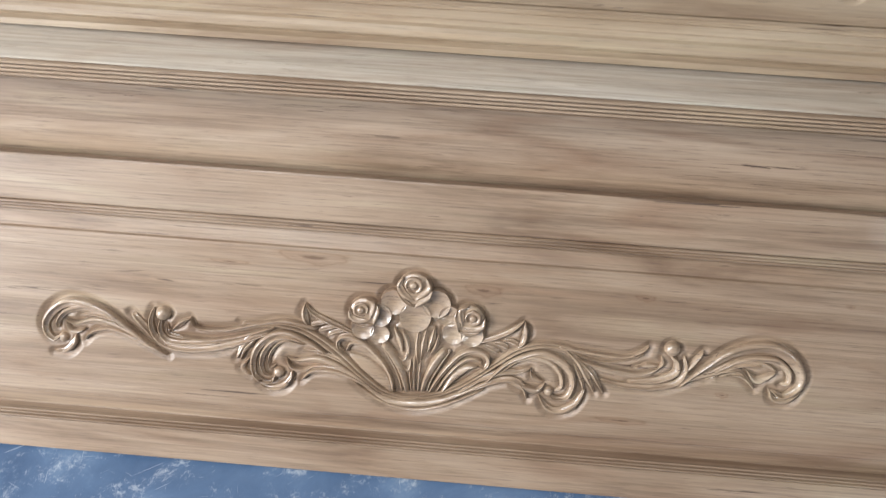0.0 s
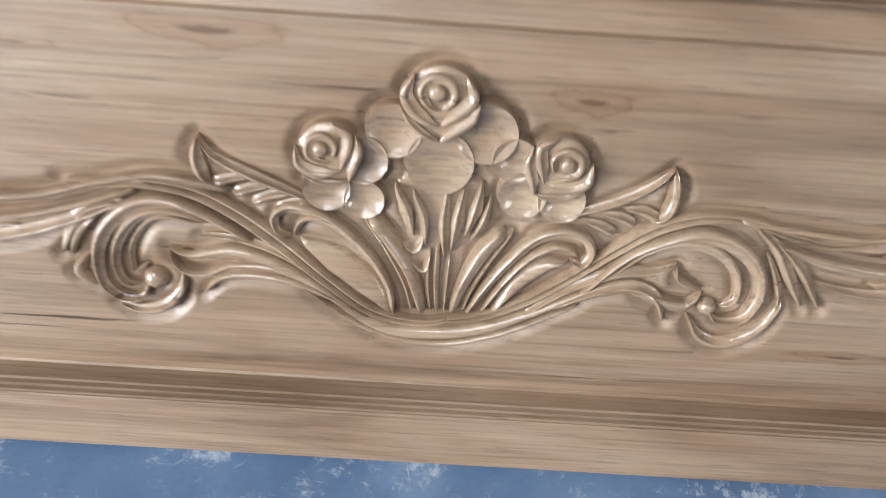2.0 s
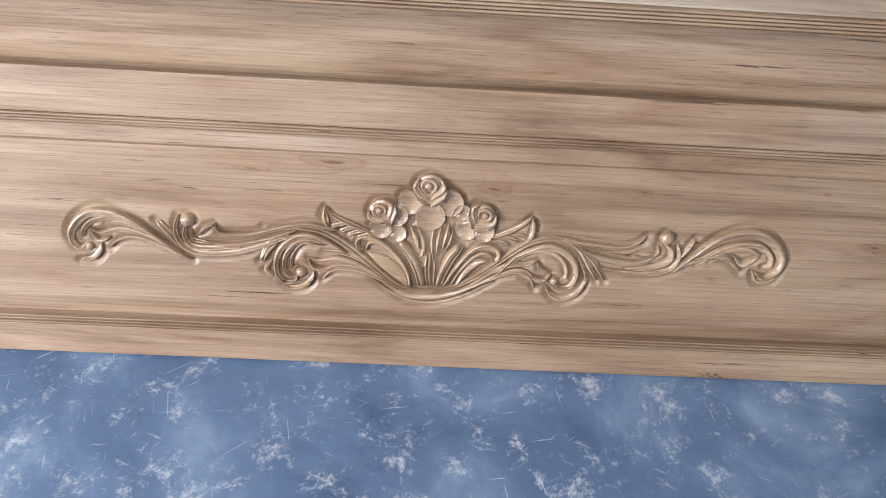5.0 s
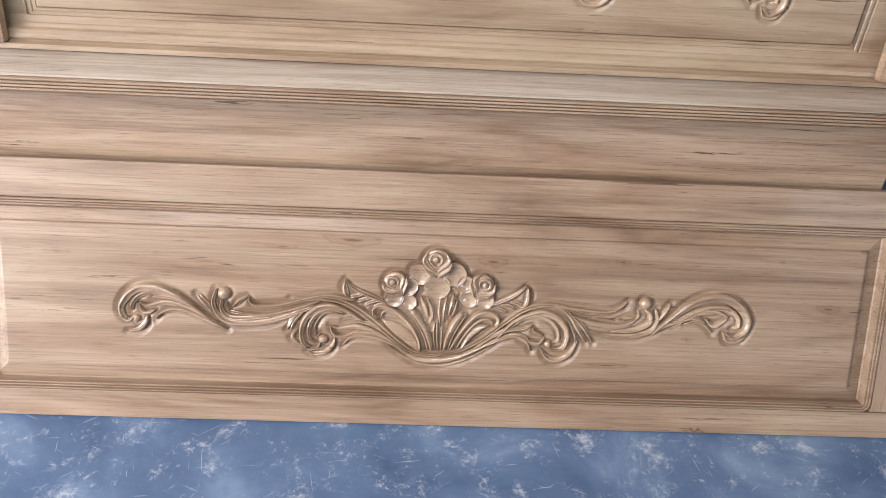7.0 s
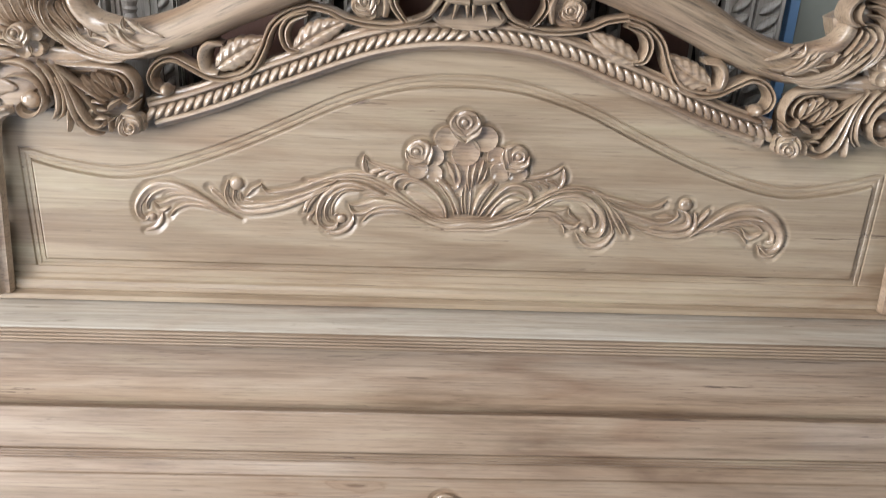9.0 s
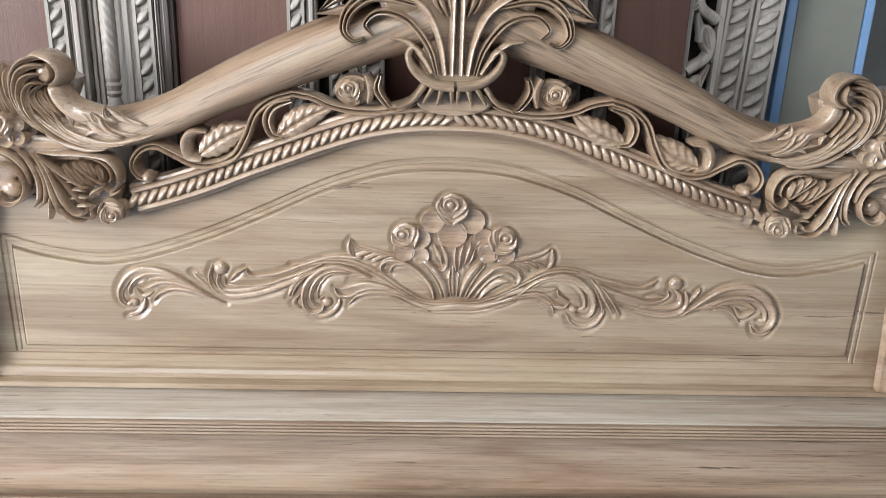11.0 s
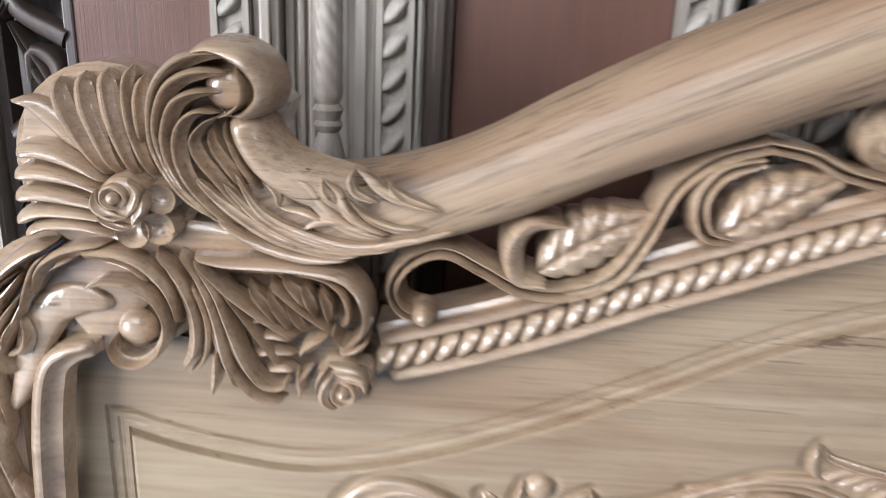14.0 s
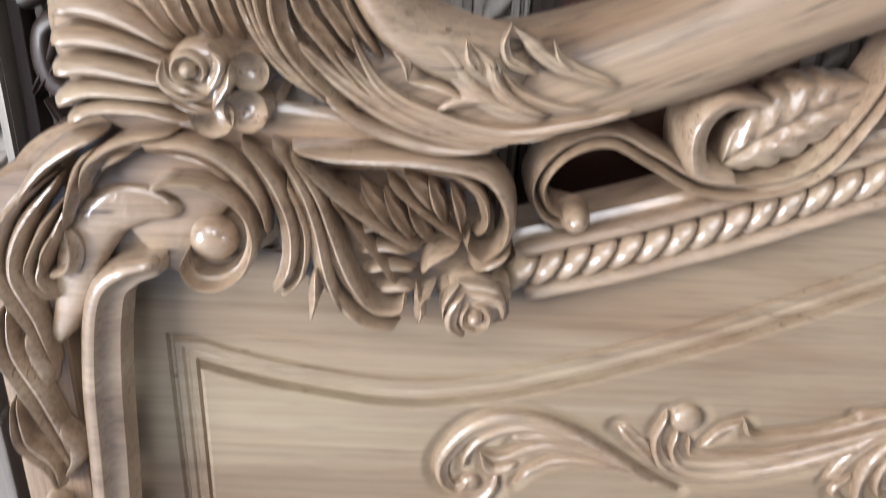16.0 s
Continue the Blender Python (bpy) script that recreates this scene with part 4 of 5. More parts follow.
corner_part("inner_leaf", [
    ([(-0.732, 1.386), (-0.745, 1.380), (-0.755, 1.366), (-0.750, 1.350), (-0.738, 1.335), (-0.723, 1.317), (-0.702, 1.296)], (0.0007, 0.0030, 0.0047, 0.0047, 0.0044, 0.0041, 0.0020,), (0.024, 0.027, 0.027, 0.026, 0.024, 0.021), 'L'),
    ([(-0.740, 1.379), (-0.739, 1.362), (-0.729, 1.346), (-0.714, 1.327)], (0.0007, 0.0034, 0.0040, 0.0013,), 0.026, 'L'),
    ([(-0.729, 1.384), (-0.724, 1.367), (-0.716, 1.349), (-0.700, 1.326)], (0.0010, 0.0034, 0.0040, 0.0013,), 0.026, 'R')])
corner_part("volute_bed", [
    ([(-0.729, 1.407)], (0.0187,), 0.012, 'ball')])
corner_part("volute_scroll", [
    ([(-0.755, 1.434), (-0.733, 1.441), (-0.708, 1.435), (-0.693, 1.420), (-0.692, 1.403), (-0.706, 1.390), (-0.724, 1.388)], (0.0026, 0.0064, 0.0109, 0.0128, 0.0122, 0.0077, 0.0019,), (0.03, 0.036, 0.04, 0.04, 0.038, 0.032), 1),
    ([(-0.733, 1.387), (-0.719, 1.392), (-0.709, 1.402), (-0.709, 1.417), (-0.717, 1.429)], (0.0013, 0.0029, 0.0036, 0.0032, 0.0013,), 0.043, 'R')])
corner_part("scroll", [
    ([(-0.833, 1.190), (-0.837, 1.178), (-0.830, 1.165), (-0.813, 1.163), (-0.795, 1.175), (-0.786, 1.197), (-0.789, 1.218), (-0.803, 1.233), (-0.823, 1.240), (-0.844, 1.239), (-0.858, 1.232)], (0.0007, 0.0030, 0.0037, 0.0037, 0.0041, 0.0045, 0.0049, 0.0049, 0.0041, 0.0030, 0.0011,), 0.028, 'L')])
corner_part("scroll_ball", [
    ([(-0.819, 1.191)], (0.0174,), 0.014, 'ball')])
corner_part("scroll", [
    ([(-0.777, 1.201), (-0.779, 1.223), (-0.790, 1.244), (-0.809, 1.260), (-0.831, 1.266), (-0.860, 1.264)], (0.0011, 0.0047, 0.0062, 0.0066, 0.0058, 0.0015,), 0.024, 'L'),
    ([(-0.860, 1.260), (-0.839, 1.258), (-0.818, 1.252), (-0.799, 1.238)], (0.0007, 0.0033, 0.0040, 0.0011,), 0.018, 'L')])
corner_part("scroll_leaf", [
    ([(-0.778, 1.156), (-0.763, 1.177), (-0.760, 1.206), (-0.767, 1.233), (-0.780, 1.256), (-0.794, 1.269)], (0.0015, 0.0056, 0.0063, 0.0063, 0.0056, 0.0022,), 0.024, 'L'),
    ([(-0.773, 1.153), (-0.756, 1.170), (-0.751, 1.198), (-0.755, 1.221), (-0.765, 1.242)], (0.0008, 0.0038, 0.0045, 0.0045, 0.0011,), 0.02, 'L')])
corner_part("scroll_leaf", [
    ([(-0.726, 1.143), (-0.737, 1.178), (-0.743, 1.211), (-0.752, 1.239), (-0.764, 1.260), (-0.774, 1.269)], (0.0011, 0.0059, 0.0067, 0.0063, 0.0045, 0.0015,), 0.025, 'L')])
corner_part("leaf_dart", [
    ([(-0.751, 1.133), (-0.748, 1.154), (-0.746, 1.181)], (0.0012, 0.0062, 0.0023,), 0.022, 1)])
corner_part("side_leaf", [
    ([(-0.945, 1.219), (-0.927, 1.243), (-0.904, 1.261), (-0.881, 1.270)], (0.0029, 0.0065, 0.0072, 0.0029,), 0.022, 1),
    ([(-0.901, 1.221), (-0.896, 1.245), (-0.879, 1.261), (-0.857, 1.269), (-0.834, 1.272)], (0.0007, 0.0047, 0.0058, 0.0051, 0.0018,), 0.022, 'R'),
    ([(-0.918, 1.196), (-0.910, 1.225), (-0.899, 1.249), (-0.885, 1.262)], (0.0007, 0.0044, 0.0051, 0.0015,), 0.02, 'R')])
corner_part("side_leaf", [
    ([(-0.936, 1.162), (-0.919, 1.170), (-0.914, 1.189), (-0.919, 1.201)], (0.0011, 0.0049, 0.0046, 0.0008,), 0.02, 'R'),
    ([(-0.938, 1.164), (-0.935, 1.181), (-0.923, 1.199)], (0.0008, 0.0034, 0.0008,), 0.018, 1),
    ([(-0.857, 1.230), (-0.840, 1.241), (-0.826, 1.239)], (0.0007, 0.0033, 0.0007,), 0.024, 'R'),
    ([(-0.862, 1.259), (-0.879, 1.250), (-0.887, 1.242)], (0.0007, 0.0036, 0.0007,), 0.022, 'R')])
corner_part("leaf_rim", [
    ([(-0.761, 1.268), (-0.731, 1.264), (-0.695, 1.264), (-0.659, 1.262), (-0.630, 1.255), (-0.614, 1.232), (-0.615, 1.207), (-0.630, 1.194), (-0.642, 1.203), (-0.639, 1.212)], (0.0011, 0.0048, 0.0062, 0.0070, 0.0077, 0.0081, 0.0070, 0.0051, 0.0033, 0.0015,), 0.026, 1),
    ([(-0.680, 1.256), (-0.651, 1.253), (-0.633, 1.239), (-0.628, 1.219), (-0.638, 1.207)], (0.0007, 0.0033, 0.0040, 0.0037, 0.0011,), 0.022, 'R')])
corner_part("leaf_rim", [
    ([(-0.762, 1.266), (-0.743, 1.236), (-0.732, 1.204), (-0.721, 1.173), (-0.705, 1.150), (-0.687, 1.149), (-0.683, 1.159)], (0.0011, 0.0049, 0.0060, 0.0064, 0.0060, 0.0045, 0.0015,), 0.024, 'R'),
    ([(-0.738, 1.182), (-0.728, 1.154), (-0.710, 1.135), (-0.686, 1.132)], (0.0008, 0.0039, 0.0050, 0.0016,), 0.021, 'R')])
corner_part("leaf_rib", [
    ([(-0.761, 1.266), (-0.731, 1.236), (-0.697, 1.211), (-0.672, 1.196)], (0.0011, 0.0033, 0.0037, 0.0015,), 0.024, 1),
    ([(-0.738, 1.240), (-0.713, 1.205), (-0.687, 1.167)], (0.0011, 0.0026, 0.0011,), 0.022, 1),
    ([(-0.698, 1.248), (-0.672, 1.226), (-0.642, 1.204)], (0.0011, 0.0030, 0.0015,), 0.023, 1)])
corner_part("leaflet", [
    ([(-0.716, 1.244), (-0.703, 1.224), (-0.689, 1.208)], (0.0007, 0.0041, 0.0011,), 0.024, 'L'),
    ([(-0.700, 1.239), (-0.691, 1.219), (-0.677, 1.202)], (0.0007, 0.0041, 0.0011,), 0.024, 'L'),
    ([(-0.684, 1.232), (-0.676, 1.214), (-0.664, 1.201)], (0.0007, 0.0041, 0.0011,), 0.024, 'L'),
    ([(-0.687, 1.253), (-0.676, 1.239), (-0.663, 1.224)], (0.0007, 0.0048, 0.0011,), 0.025, 'L'),
    ([(-0.670, 1.249), (-0.664, 1.229), (-0.654, 1.215)], (0.0007, 0.0048, 0.0011,), 0.025, 'L'),
    ([(-0.655, 1.244), (-0.649, 1.225), (-0.645, 1.208)], (0.0007, 0.0041, 0.0011,), 0.025, 'L')])
corner_part("leaflet", [
    ([(-0.728, 1.221), (-0.714, 1.225), (-0.701, 1.218)], (0.0015, 0.0044, 0.0011,), 0.012, 1),
    ([(-0.722, 1.205), (-0.704, 1.209), (-0.687, 1.202)], (0.0015, 0.0045, 0.0011,), 0.012, 1),
    ([(-0.717, 1.189), (-0.698, 1.194), (-0.678, 1.189)], (0.0015, 0.0045, 0.0011,), 0.012, 1),
    ([(-0.714, 1.174), (-0.696, 1.179), (-0.675, 1.177)], (0.0015, 0.0046, 0.0011,), 0.012, 1),
    ([(-0.704, 1.160), (-0.688, 1.163), (-0.675, 1.160)], (0.0015, 0.0050, 0.0012,), 0.012, 1)])
corner_part("rose_leaf", [
    ([(-0.673, 1.177), (-0.665, 1.191), (-0.644, 1.203)], (0.0023, 0.0064, 0.0011,), 0.026, 'R'),
    ([(-0.639, 1.184), (-0.621, 1.190), (-0.609, 1.202)], (0.0019, 0.0064, 0.0011,), 0.026, 'L'),
    ([(-0.675, 1.164), (-0.670, 1.151), (-0.673, 1.134)], (0.0016, 0.0047, 0.0016,), 0.022, 'R'),
    ([(-0.661, 1.165), (-0.670, 1.157), (-0.667, 1.142)], (0.0012, 0.0035, 0.0012,), 0.022, 1)])
corner_part("broad_scroll", [
    ([(-0.943, 1.1), (-0.926, 1.136), (-0.914, 1.175), (-0.896, 1.204), (-0.868, 1.216), (-0.838, 1.213)], (0.006, 0.013, 0.017, 0.02, 0.018, 0.008), 0.007, 1)])
corner_part("volute_neck", [
    ([(-0.708, 1.392), (-0.703, 1.369), (-0.682, 1.345), (-0.64, 1.328), (-0.593, 1.318)], (0.02, 0.021, 0.022, 0.024, 0.018), (0.03, 0.03, 0.028, 0.022, 0.006), 1)])
rail_part("rail_leaf", [
    ([(-0.695, 1.335), (-0.678, 1.339), (-0.661, 1.335), (-0.648, 1.319), (-0.627, 1.303), (-0.597, 1.294)], (0.0010, 0.0048, 0.0058, 0.0058, 0.0044, 0.0014,), 0.0078, 'R'),
    ([(-0.696, 1.335), (-0.688, 1.327), (-0.685, 1.315)], (0.0007, 0.0034, 0.0010,), 0.0065, 'L'),
    ([(-0.685, 1.315), (-0.668, 1.312), (-0.647, 1.305)], (0.0010, 0.0034, 0.0010,), 0.0046, 1)])
rail_part("rail_leaf", [
    ([(-0.650, 1.342), (-0.648, 1.329), (-0.637, 1.320)], (0.0007, 0.0041, 0.0014,), 0.0091, 'L'),
    ([(-0.648, 1.341), (-0.634, 1.331), (-0.629, 1.318), (-0.614, 1.304), (-0.594, 1.297)], (0.0007, 0.0034, 0.0044, 0.0041, 0.0014,), 0.0091, 'R')])
rail_part("rail_leaf", [
    ([(-0.623, 1.353), (-0.628, 1.341), (-0.623, 1.329), (-0.604, 1.323)], (0.0007, 0.0030, 0.0030, 0.0010,), 0.0078, 'L'),
    ([(-0.623, 1.352), (-0.611, 1.345), (-0.599, 1.335), (-0.576, 1.322)], (0.0007, 0.0044, 0.0040, 0.0013,), 0.0078, 'R')])
rail_part("rail_leaf", [
    ([(-0.597, 1.344), (-0.593, 1.333), (-0.580, 1.324), (-0.552, 1.318)], (0.0007, 0.0041, 0.0034, 0.0010,), 0.0084, 'L'),
    ([(-0.628, 1.325), (-0.613, 1.312), (-0.591, 1.304), (-0.564, 1.304)], (0.0007, 0.0034, 0.0034, 0.0010,), 0.0065, 'R')])
rail_part("rail_leaf", [
    ([(-0.666, 1.297), (-0.647, 1.304), (-0.625, 1.303), (-0.598, 1.295)], (0.0007, 0.0048, 0.0045, 0.0010,), 0.0052, 'L')])
rail_part("rail_strand", [
    ([(-0.720, 1.340), (-0.701, 1.308), (-0.667, 1.291), (-0.624, 1.282), (-0.576, 1.291), (-0.543, 1.302)], (0.0010, 0.0034, 0.0038, 0.0034, 0.0028, 0.0010,), 0.0052, 'L'),
    ([(-0.730, 1.332), (-0.703, 1.304), (-0.667, 1.285), (-0.628, 1.279), (-0.589, 1.284)], (0.0010, 0.0035, 0.0038, 0.0031, 0.0010,), 0.0065, 'L')])
rail_part("rail_strand", [
    ([(-0.752, 1.335), (-0.726, 1.310), (-0.689, 1.287), (-0.645, 1.276), (-0.617, 1.278)], (0.0014, 0.0042, 0.0048, 0.0038, 0.0014,), 0.0078, 'L'),
    ([(-0.736, 1.302), (-0.706, 1.284), (-0.666, 1.273), (-0.627, 1.274)], (0.0017, 0.0049, 0.0052, 0.0021,), 0.0078, 1)])
# carved post down the side
corner_part("post_leaf", [
    ([(-0.916, 1.24), (-0.952, 1.202), (-0.967, 1.162), (-0.954, 1.123), (-0.942, 1.083)], (0.005, 0.012, 0.013, 0.01, 0.001), 0.016, 2),
    ([(-0.91, 1.225), (-0.934, 1.188), (-0.945, 1.16), (-0.931, 1.141)], (0.003, 0.009, 0.009, 0.001), 0.017, 2)])
corner_part("post_leaf", [
    ([(-0.97, 1.138), (-0.977, 1.096), (-0.962, 1.052), (-0.944, 0.998), (-0.942, 0.98)], (0.004, 0.011, 0.012, 0.009, 0.001), 0.016, 2),
    ([(-0.959, 1.114), (-0.95, 1.082), (-0.948, 1.066)], (0.003, 0.008, 0.001), 0.017, 1)])
corner_part("post_leaf", [
    ([(-0.979, 1.054), (-0.98, 1.011), (-0.962, 0.987), (-0.957, 0.961)], (0.003, 0.008, 0.009, 0.001), 0.015, 2),
    ([(-0.948, 1.032), (-0.937, 1.003), (-0.951, 0.975)], (0.002, 0.008, 0.002), 0.016, 1)])
corner_part("post_leaf", [
    ([(-0.964, 0.901), (-0.96, 0.859), (-0.942, 0.823), (-0.938, 0.8)], (0.005, 0.012, 0.009, 0.001), 0.015, 2),
    ([(-0.981, 0.903), (-0.978, 0.857), (-0.959, 0.826)], (0.003, 0.008, 0.001), 0.014, 1),
    ([(-0.946, 0.903), (-0.941, 0.871), (-0.931, 0.844)], (0.003, 0.008, 0.001), 0.014, 1)])
corner_part("edge_moulding", [
    ([(-0.935, 0.787), (-0.929, 0.882), (-0.921, 0.993), (-0.915, 1.08), (-0.903, 1.147), (-0.881, 1.171), (-0.852, 1.179)], (0.014, 0.014, 0.014, 0.014, 0.014, 0.013, 0.008), 0.022, "R")])
# pierced vine between the rope and the crest rail
fret_part("vine", [
    ([(-0.559, 1.213), (-0.585, 1.22), (-0.594, 1.242), (-0.578, 1.267), (-0.549, 1.277), (-0.517, 1.263), (-0.482, 1.246), (-0.443, 1.245), (-0.406, 1.261), (-0.382, 1.299), (-0.363, 1.342), (-0.332, 1.368), (-0.291, 1.381)], (0.007, 0.008, 0.008, 0.009, 0.009, 0.009, 0.01, 0.01, 0.01, 0.009, 0.009, 0.009, 0.008), 0.018, 2)])
fret_part("vine", [
    ([(-0.297, 1.381), (-0.258, 1.374), (-0.225, 1.36), (-0.179, 1.352), (-0.129, 1.353), (-0.082, 1.367), (-0.049, 1.387)], (0.008, 0.008, 0.008, 0.009, 0.009, 0.009, 0.007), 0.018, 2)])
fret_part("leaf_curl", [
    ([(-0.452, 1.307), (-0.478, 1.305), (-0.492, 1.286), (-0.487, 1.26), (-0.464, 1.255)], (0.004, 0.01, 0.012, 0.011, 0.005), 0.024, 1)])
fret_part("leaf_curl", [
    ([(-0.296, 1.368), (-0.328, 1.356), (-0.342, 1.332), (-0.334, 1.305), (-0.313, 1.3)], (0.005, 0.01, 0.011, 0.01, 0.004), 0.02, 2)])
fret_part("rosette_strap", [
    ([(-0.16, 1.419), (-0.151, 1.394), (-0.155, 1.368)], (0.006, 0.01, 0.006), 0.022, 1),
    ([(-0.136, 1.417), (-0.141, 1.392), (-0.122, 1.364), (-0.105, 1.357)], (0.005, 0.009, 0.007, 0.003), 0.02, 2)])
# crest: spray of stems, scrolled leaves and roses over a bowl
crest_part("crest_stem", [
    ([(-0.008, 1.426), (-0.008, 1.492), (-0.008, 1.551), (-0.003, 1.589)], (0.006, 0.006, 0.007, 0.006), 0.02, 1),
    ([(-0.02, 1.426), (-0.03, 1.482), (-0.052, 1.53), (-0.087, 1.558), (-0.117, 1.565)], (0.006, 0.007, 0.008, 0.008, 0.004), 0.02, 1)])
crest_part("crest_stem", [
    ([(-0.033, 1.425), (-0.048, 1.471), (-0.077, 1.51), (-0.107, 1.527), (-0.141, 1.528), (-0.161, 1.508), (-0.146, 1.491)], (0.005, 0.007, 0.008, 0.008, 0.008, 0.006, 0.003), 0.018, 2),
    ([(-0.043, 1.429), (-0.061, 1.456), (-0.086, 1.48), (-0.116, 1.487)], (0.005, 0.006, 0.006, 0.002), 0.017, 1)])
crest_part("acanthus_scroll", [
    ([(-0.067, 1.544), (-0.117, 1.557), (-0.156, 1.555), (-0.188, 1.531), (-0.198, 1.499), (-0.181, 1.48), (-0.161, 1.486)], (0.006, 0.011, 0.013, 0.013, 0.011, 0.008, 0.004), 0.02, 3)])
crest_part("wing_leaf", [
    ([(-0.117, 1.579), (-0.166, 1.575), (-0.206, 1.555), (-0.24, 1.527)], (0.008, 0.013, 0.012, 0.001), 0.018, 2),
    ([(-0.127, 1.593), (-0.166, 1.594), (-0.194, 1.575), (-0.215, 1.545)], (0.006, 0.01, 0.009, 0.001), 0.016, 2),
    ([(-0.166, 1.545), (-0.201, 1.531), (-0.245, 1.523)], (0.004, 0.008, 0.001), 0.014, 1)])
crest_part("bowl_arm", [
    ([(-0.061, 1.461), (-0.076, 1.471), (-0.084, 1.455), (-0.07, 1.429), (-0.039, 1.409), (-0.003, 1.404)], (0.005, 0.007, 0.009, 0.01, 0.01, 0.01), 0.02, 1)])
crest_part("skirt", [
    ([(-0.006, 1.4), (-0.005, 1.376)], (0.006, 0.003), 0.014, 1),
    ([(-0.024, 1.399), (-0.031, 1.372)], (0.006, 0.003), 0.014, 1),
    ([(-0.039, 1.403), (-0.056, 1.375)], (0.006, 0.003), 0.014, 1),
    ([(-0.054, 1.406), (-0.076, 1.377), (-0.105, 1.364)], (0.006, 0.005, 0.003), 0.013, 1)])
crest_part("leaflet", [
    ([(-0.034, 1.579), (-0.028, 1.55), (-0.017, 1.526)], (0.003, 0.007, 0.002), 0.018, 1),
    ([(-0.049, 1.583), (-0.04, 1.55), (-0.027, 1.531)], (0.003, 0.006, 0.002), 0.016, 1),
    ([(-0.019, 1.584), (-0.014, 1.555), (-0.009, 1.522)], (0.003, 0.006, 0.002), 0.018, 1)])


# ---- the fields of the two panels: flat, and scooped out round the carving ----
def carved_field(parent, xs, low, high, y, n, depth=0.0065, reach=0.0105):
    cuts = np.concatenate(CUTS[parent.name])
    grid = np.array([[(x, a + (b - a) * k / n) for k in range(n + 1)] for x, a, b in zip(xs, low, high)])
    flat = grid.reshape(-1, 2)
    near = np.full(len(flat), 1.0)
    for k in range(0, len(flat), 4000):
        p = flat[k:k + 4000]
        near[k:k + 4000] = (np.sqrt((p[:, None, 0] - cuts[None, :, 0]) ** 2 + (p[:, None, 1] - cuts[None, :, 1]) ** 2) - cuts[None, :, 2]).min(1)
    d = (y + depth * np.clip(1 - np.clip(near, 0, 1) / reach, 0, 1)).reshape(grid.shape[:2])
    m = n + 1
    verts = [(*g[:1], h, *g[1:]) for g, h in zip(flat.tolist(), d.ravel().tolist())]
    faces = [(i * m + k, i * m + k + 1, (i + 1) * m + k + 1, (i + 1) * m + k) for i in range(len(xs) - 1) for k in range(n)]
    me = bpy.data.meshes.new("panel_field")
    me.from_pydata(verts, [], faces)
    me.polygons.foreach_set("use_smooth", [True] * len(faces))
    me.materials.append(TEAK_PANEL if parent is footboard else TEAK_FIELD)
    ob = new("panel_field", me)
    ob.parent = parent
    ob["label"] = "streaked teak field scooped out round the carving"
    return ob


xs = np.linspace(-0.976, 0.976, 700)
carved_field(footboard, xs, [0.127] * 700, [0.45] * 700, -0.0045, 120)
top, _, _ = spline(FIELD_TOP, 0.01)
xs = np.linspace(-0.842, 0.842, 640)
carved_field(headboard, xs, [0.862] * 640, [float(np.interp(-abs(x), top[:, 0], top[:, 1])) - 0.006 for x in xs], 0.0125, 130, 0.0045, 0.0085)

# roses, domes and leaves of the corners and the vine
for side in (-1, 1):
    for cx, cz, rx, rz, front in ((0.835, 1.335, 0.08, 0.086, -0.006), (0.865, 1.215, 0.1, 0.06, 0.003), (0.7, 1.2, 0.08, 0.072, 0.004), (0.945, 1.17, 0.045, 0.07, -0.003)):
        bm = bmesh.new()
        add_plate(bm, side * cx, cz, rx, rz, front, 0.04)
        part("corner_backing", bm, CARVED, headboard)
    for pts, w in ((((-0.9, 1.37), (-0.8, 1.36), (-0.74, 1.37), (-0.71, 1.415)), (0.02, 0.05, 0.045, 0.036)), (((-0.88, 1.2), (-0.8, 1.26), (-0.7, 1.262), (-0.632, 1.238)), (0.05, 0.03, 0.02, 0.006))):
        bm = bmesh.new()
        ribbon(bm, [(side * x, z) for x, z in pts], w, 0.003, 1, -0.006, 0.045)
        part("corner_backing", bm, CARVED, headboard, "", True)
    rose("rose", headboard, CARVED, side * 0.813, 1.313, 0.023, -0.012, 0.034, [(90 - side * 190, 1.15, 0.7), (90 - side * 230, 1.5, 0.68), (90 - side * 276, 1.3, 0.62)], -side * 20, -side)
    rose("rose", headboard, CARVED, side * 0.634, 1.155, 0.024, -0.008, 0.03, [(90 + side * 62, 0.75, 0.5), (90 + side * 110, 0.7, 0.5), (90 - side * 80, 0.5, 0.6)], side * 150, side)
    rose("rose", headboard, CARVED, side * 0.964, 0.922, 0.02, -0.008, 0.02, [(200, 0.9, 0.6), (100, 0.9, 0.6), (320, 0.9, 0.6)], 20, side)
    bm = bmesh.new()
    add_dome(bm, side * 0.566, 1.218, 0.012, 0.012, 0.028, 0.004)
    part("vine_ball", bm, CARVED, headboard, "", True)
    for a, b, half in (((-0.47, 1.262), (-0.372, 1.318), 0.027), ((-0.325, 1.3), (-0.222, 1.357), 0.025)):
        bm = bmesh.new()
        add_leaf(bm, (side * a[0], a[1]), (side * b[0], b[1]), half, 0.015, 0.002, 6, 0.026, 0.006)
        part("vine_leaf", bm, CARVED, headboard, "", True)
    rose("rosette", headboard, CARVED, side * 0.19, 1.388, 0.021, 0.004, 0.024, [(200, 0.7, 0.6), (120, 0.6, 0.6), (300, 0.8, 0.6), (30, 0.8, 0.6)], 30, side)
    bm = bmesh.new()
    add_plate(bm, side * 0.185, 1.388, 0.034, 0.03, 0.002, 0.028)
    part("rosette_backing", bm, CARVED, headboard)

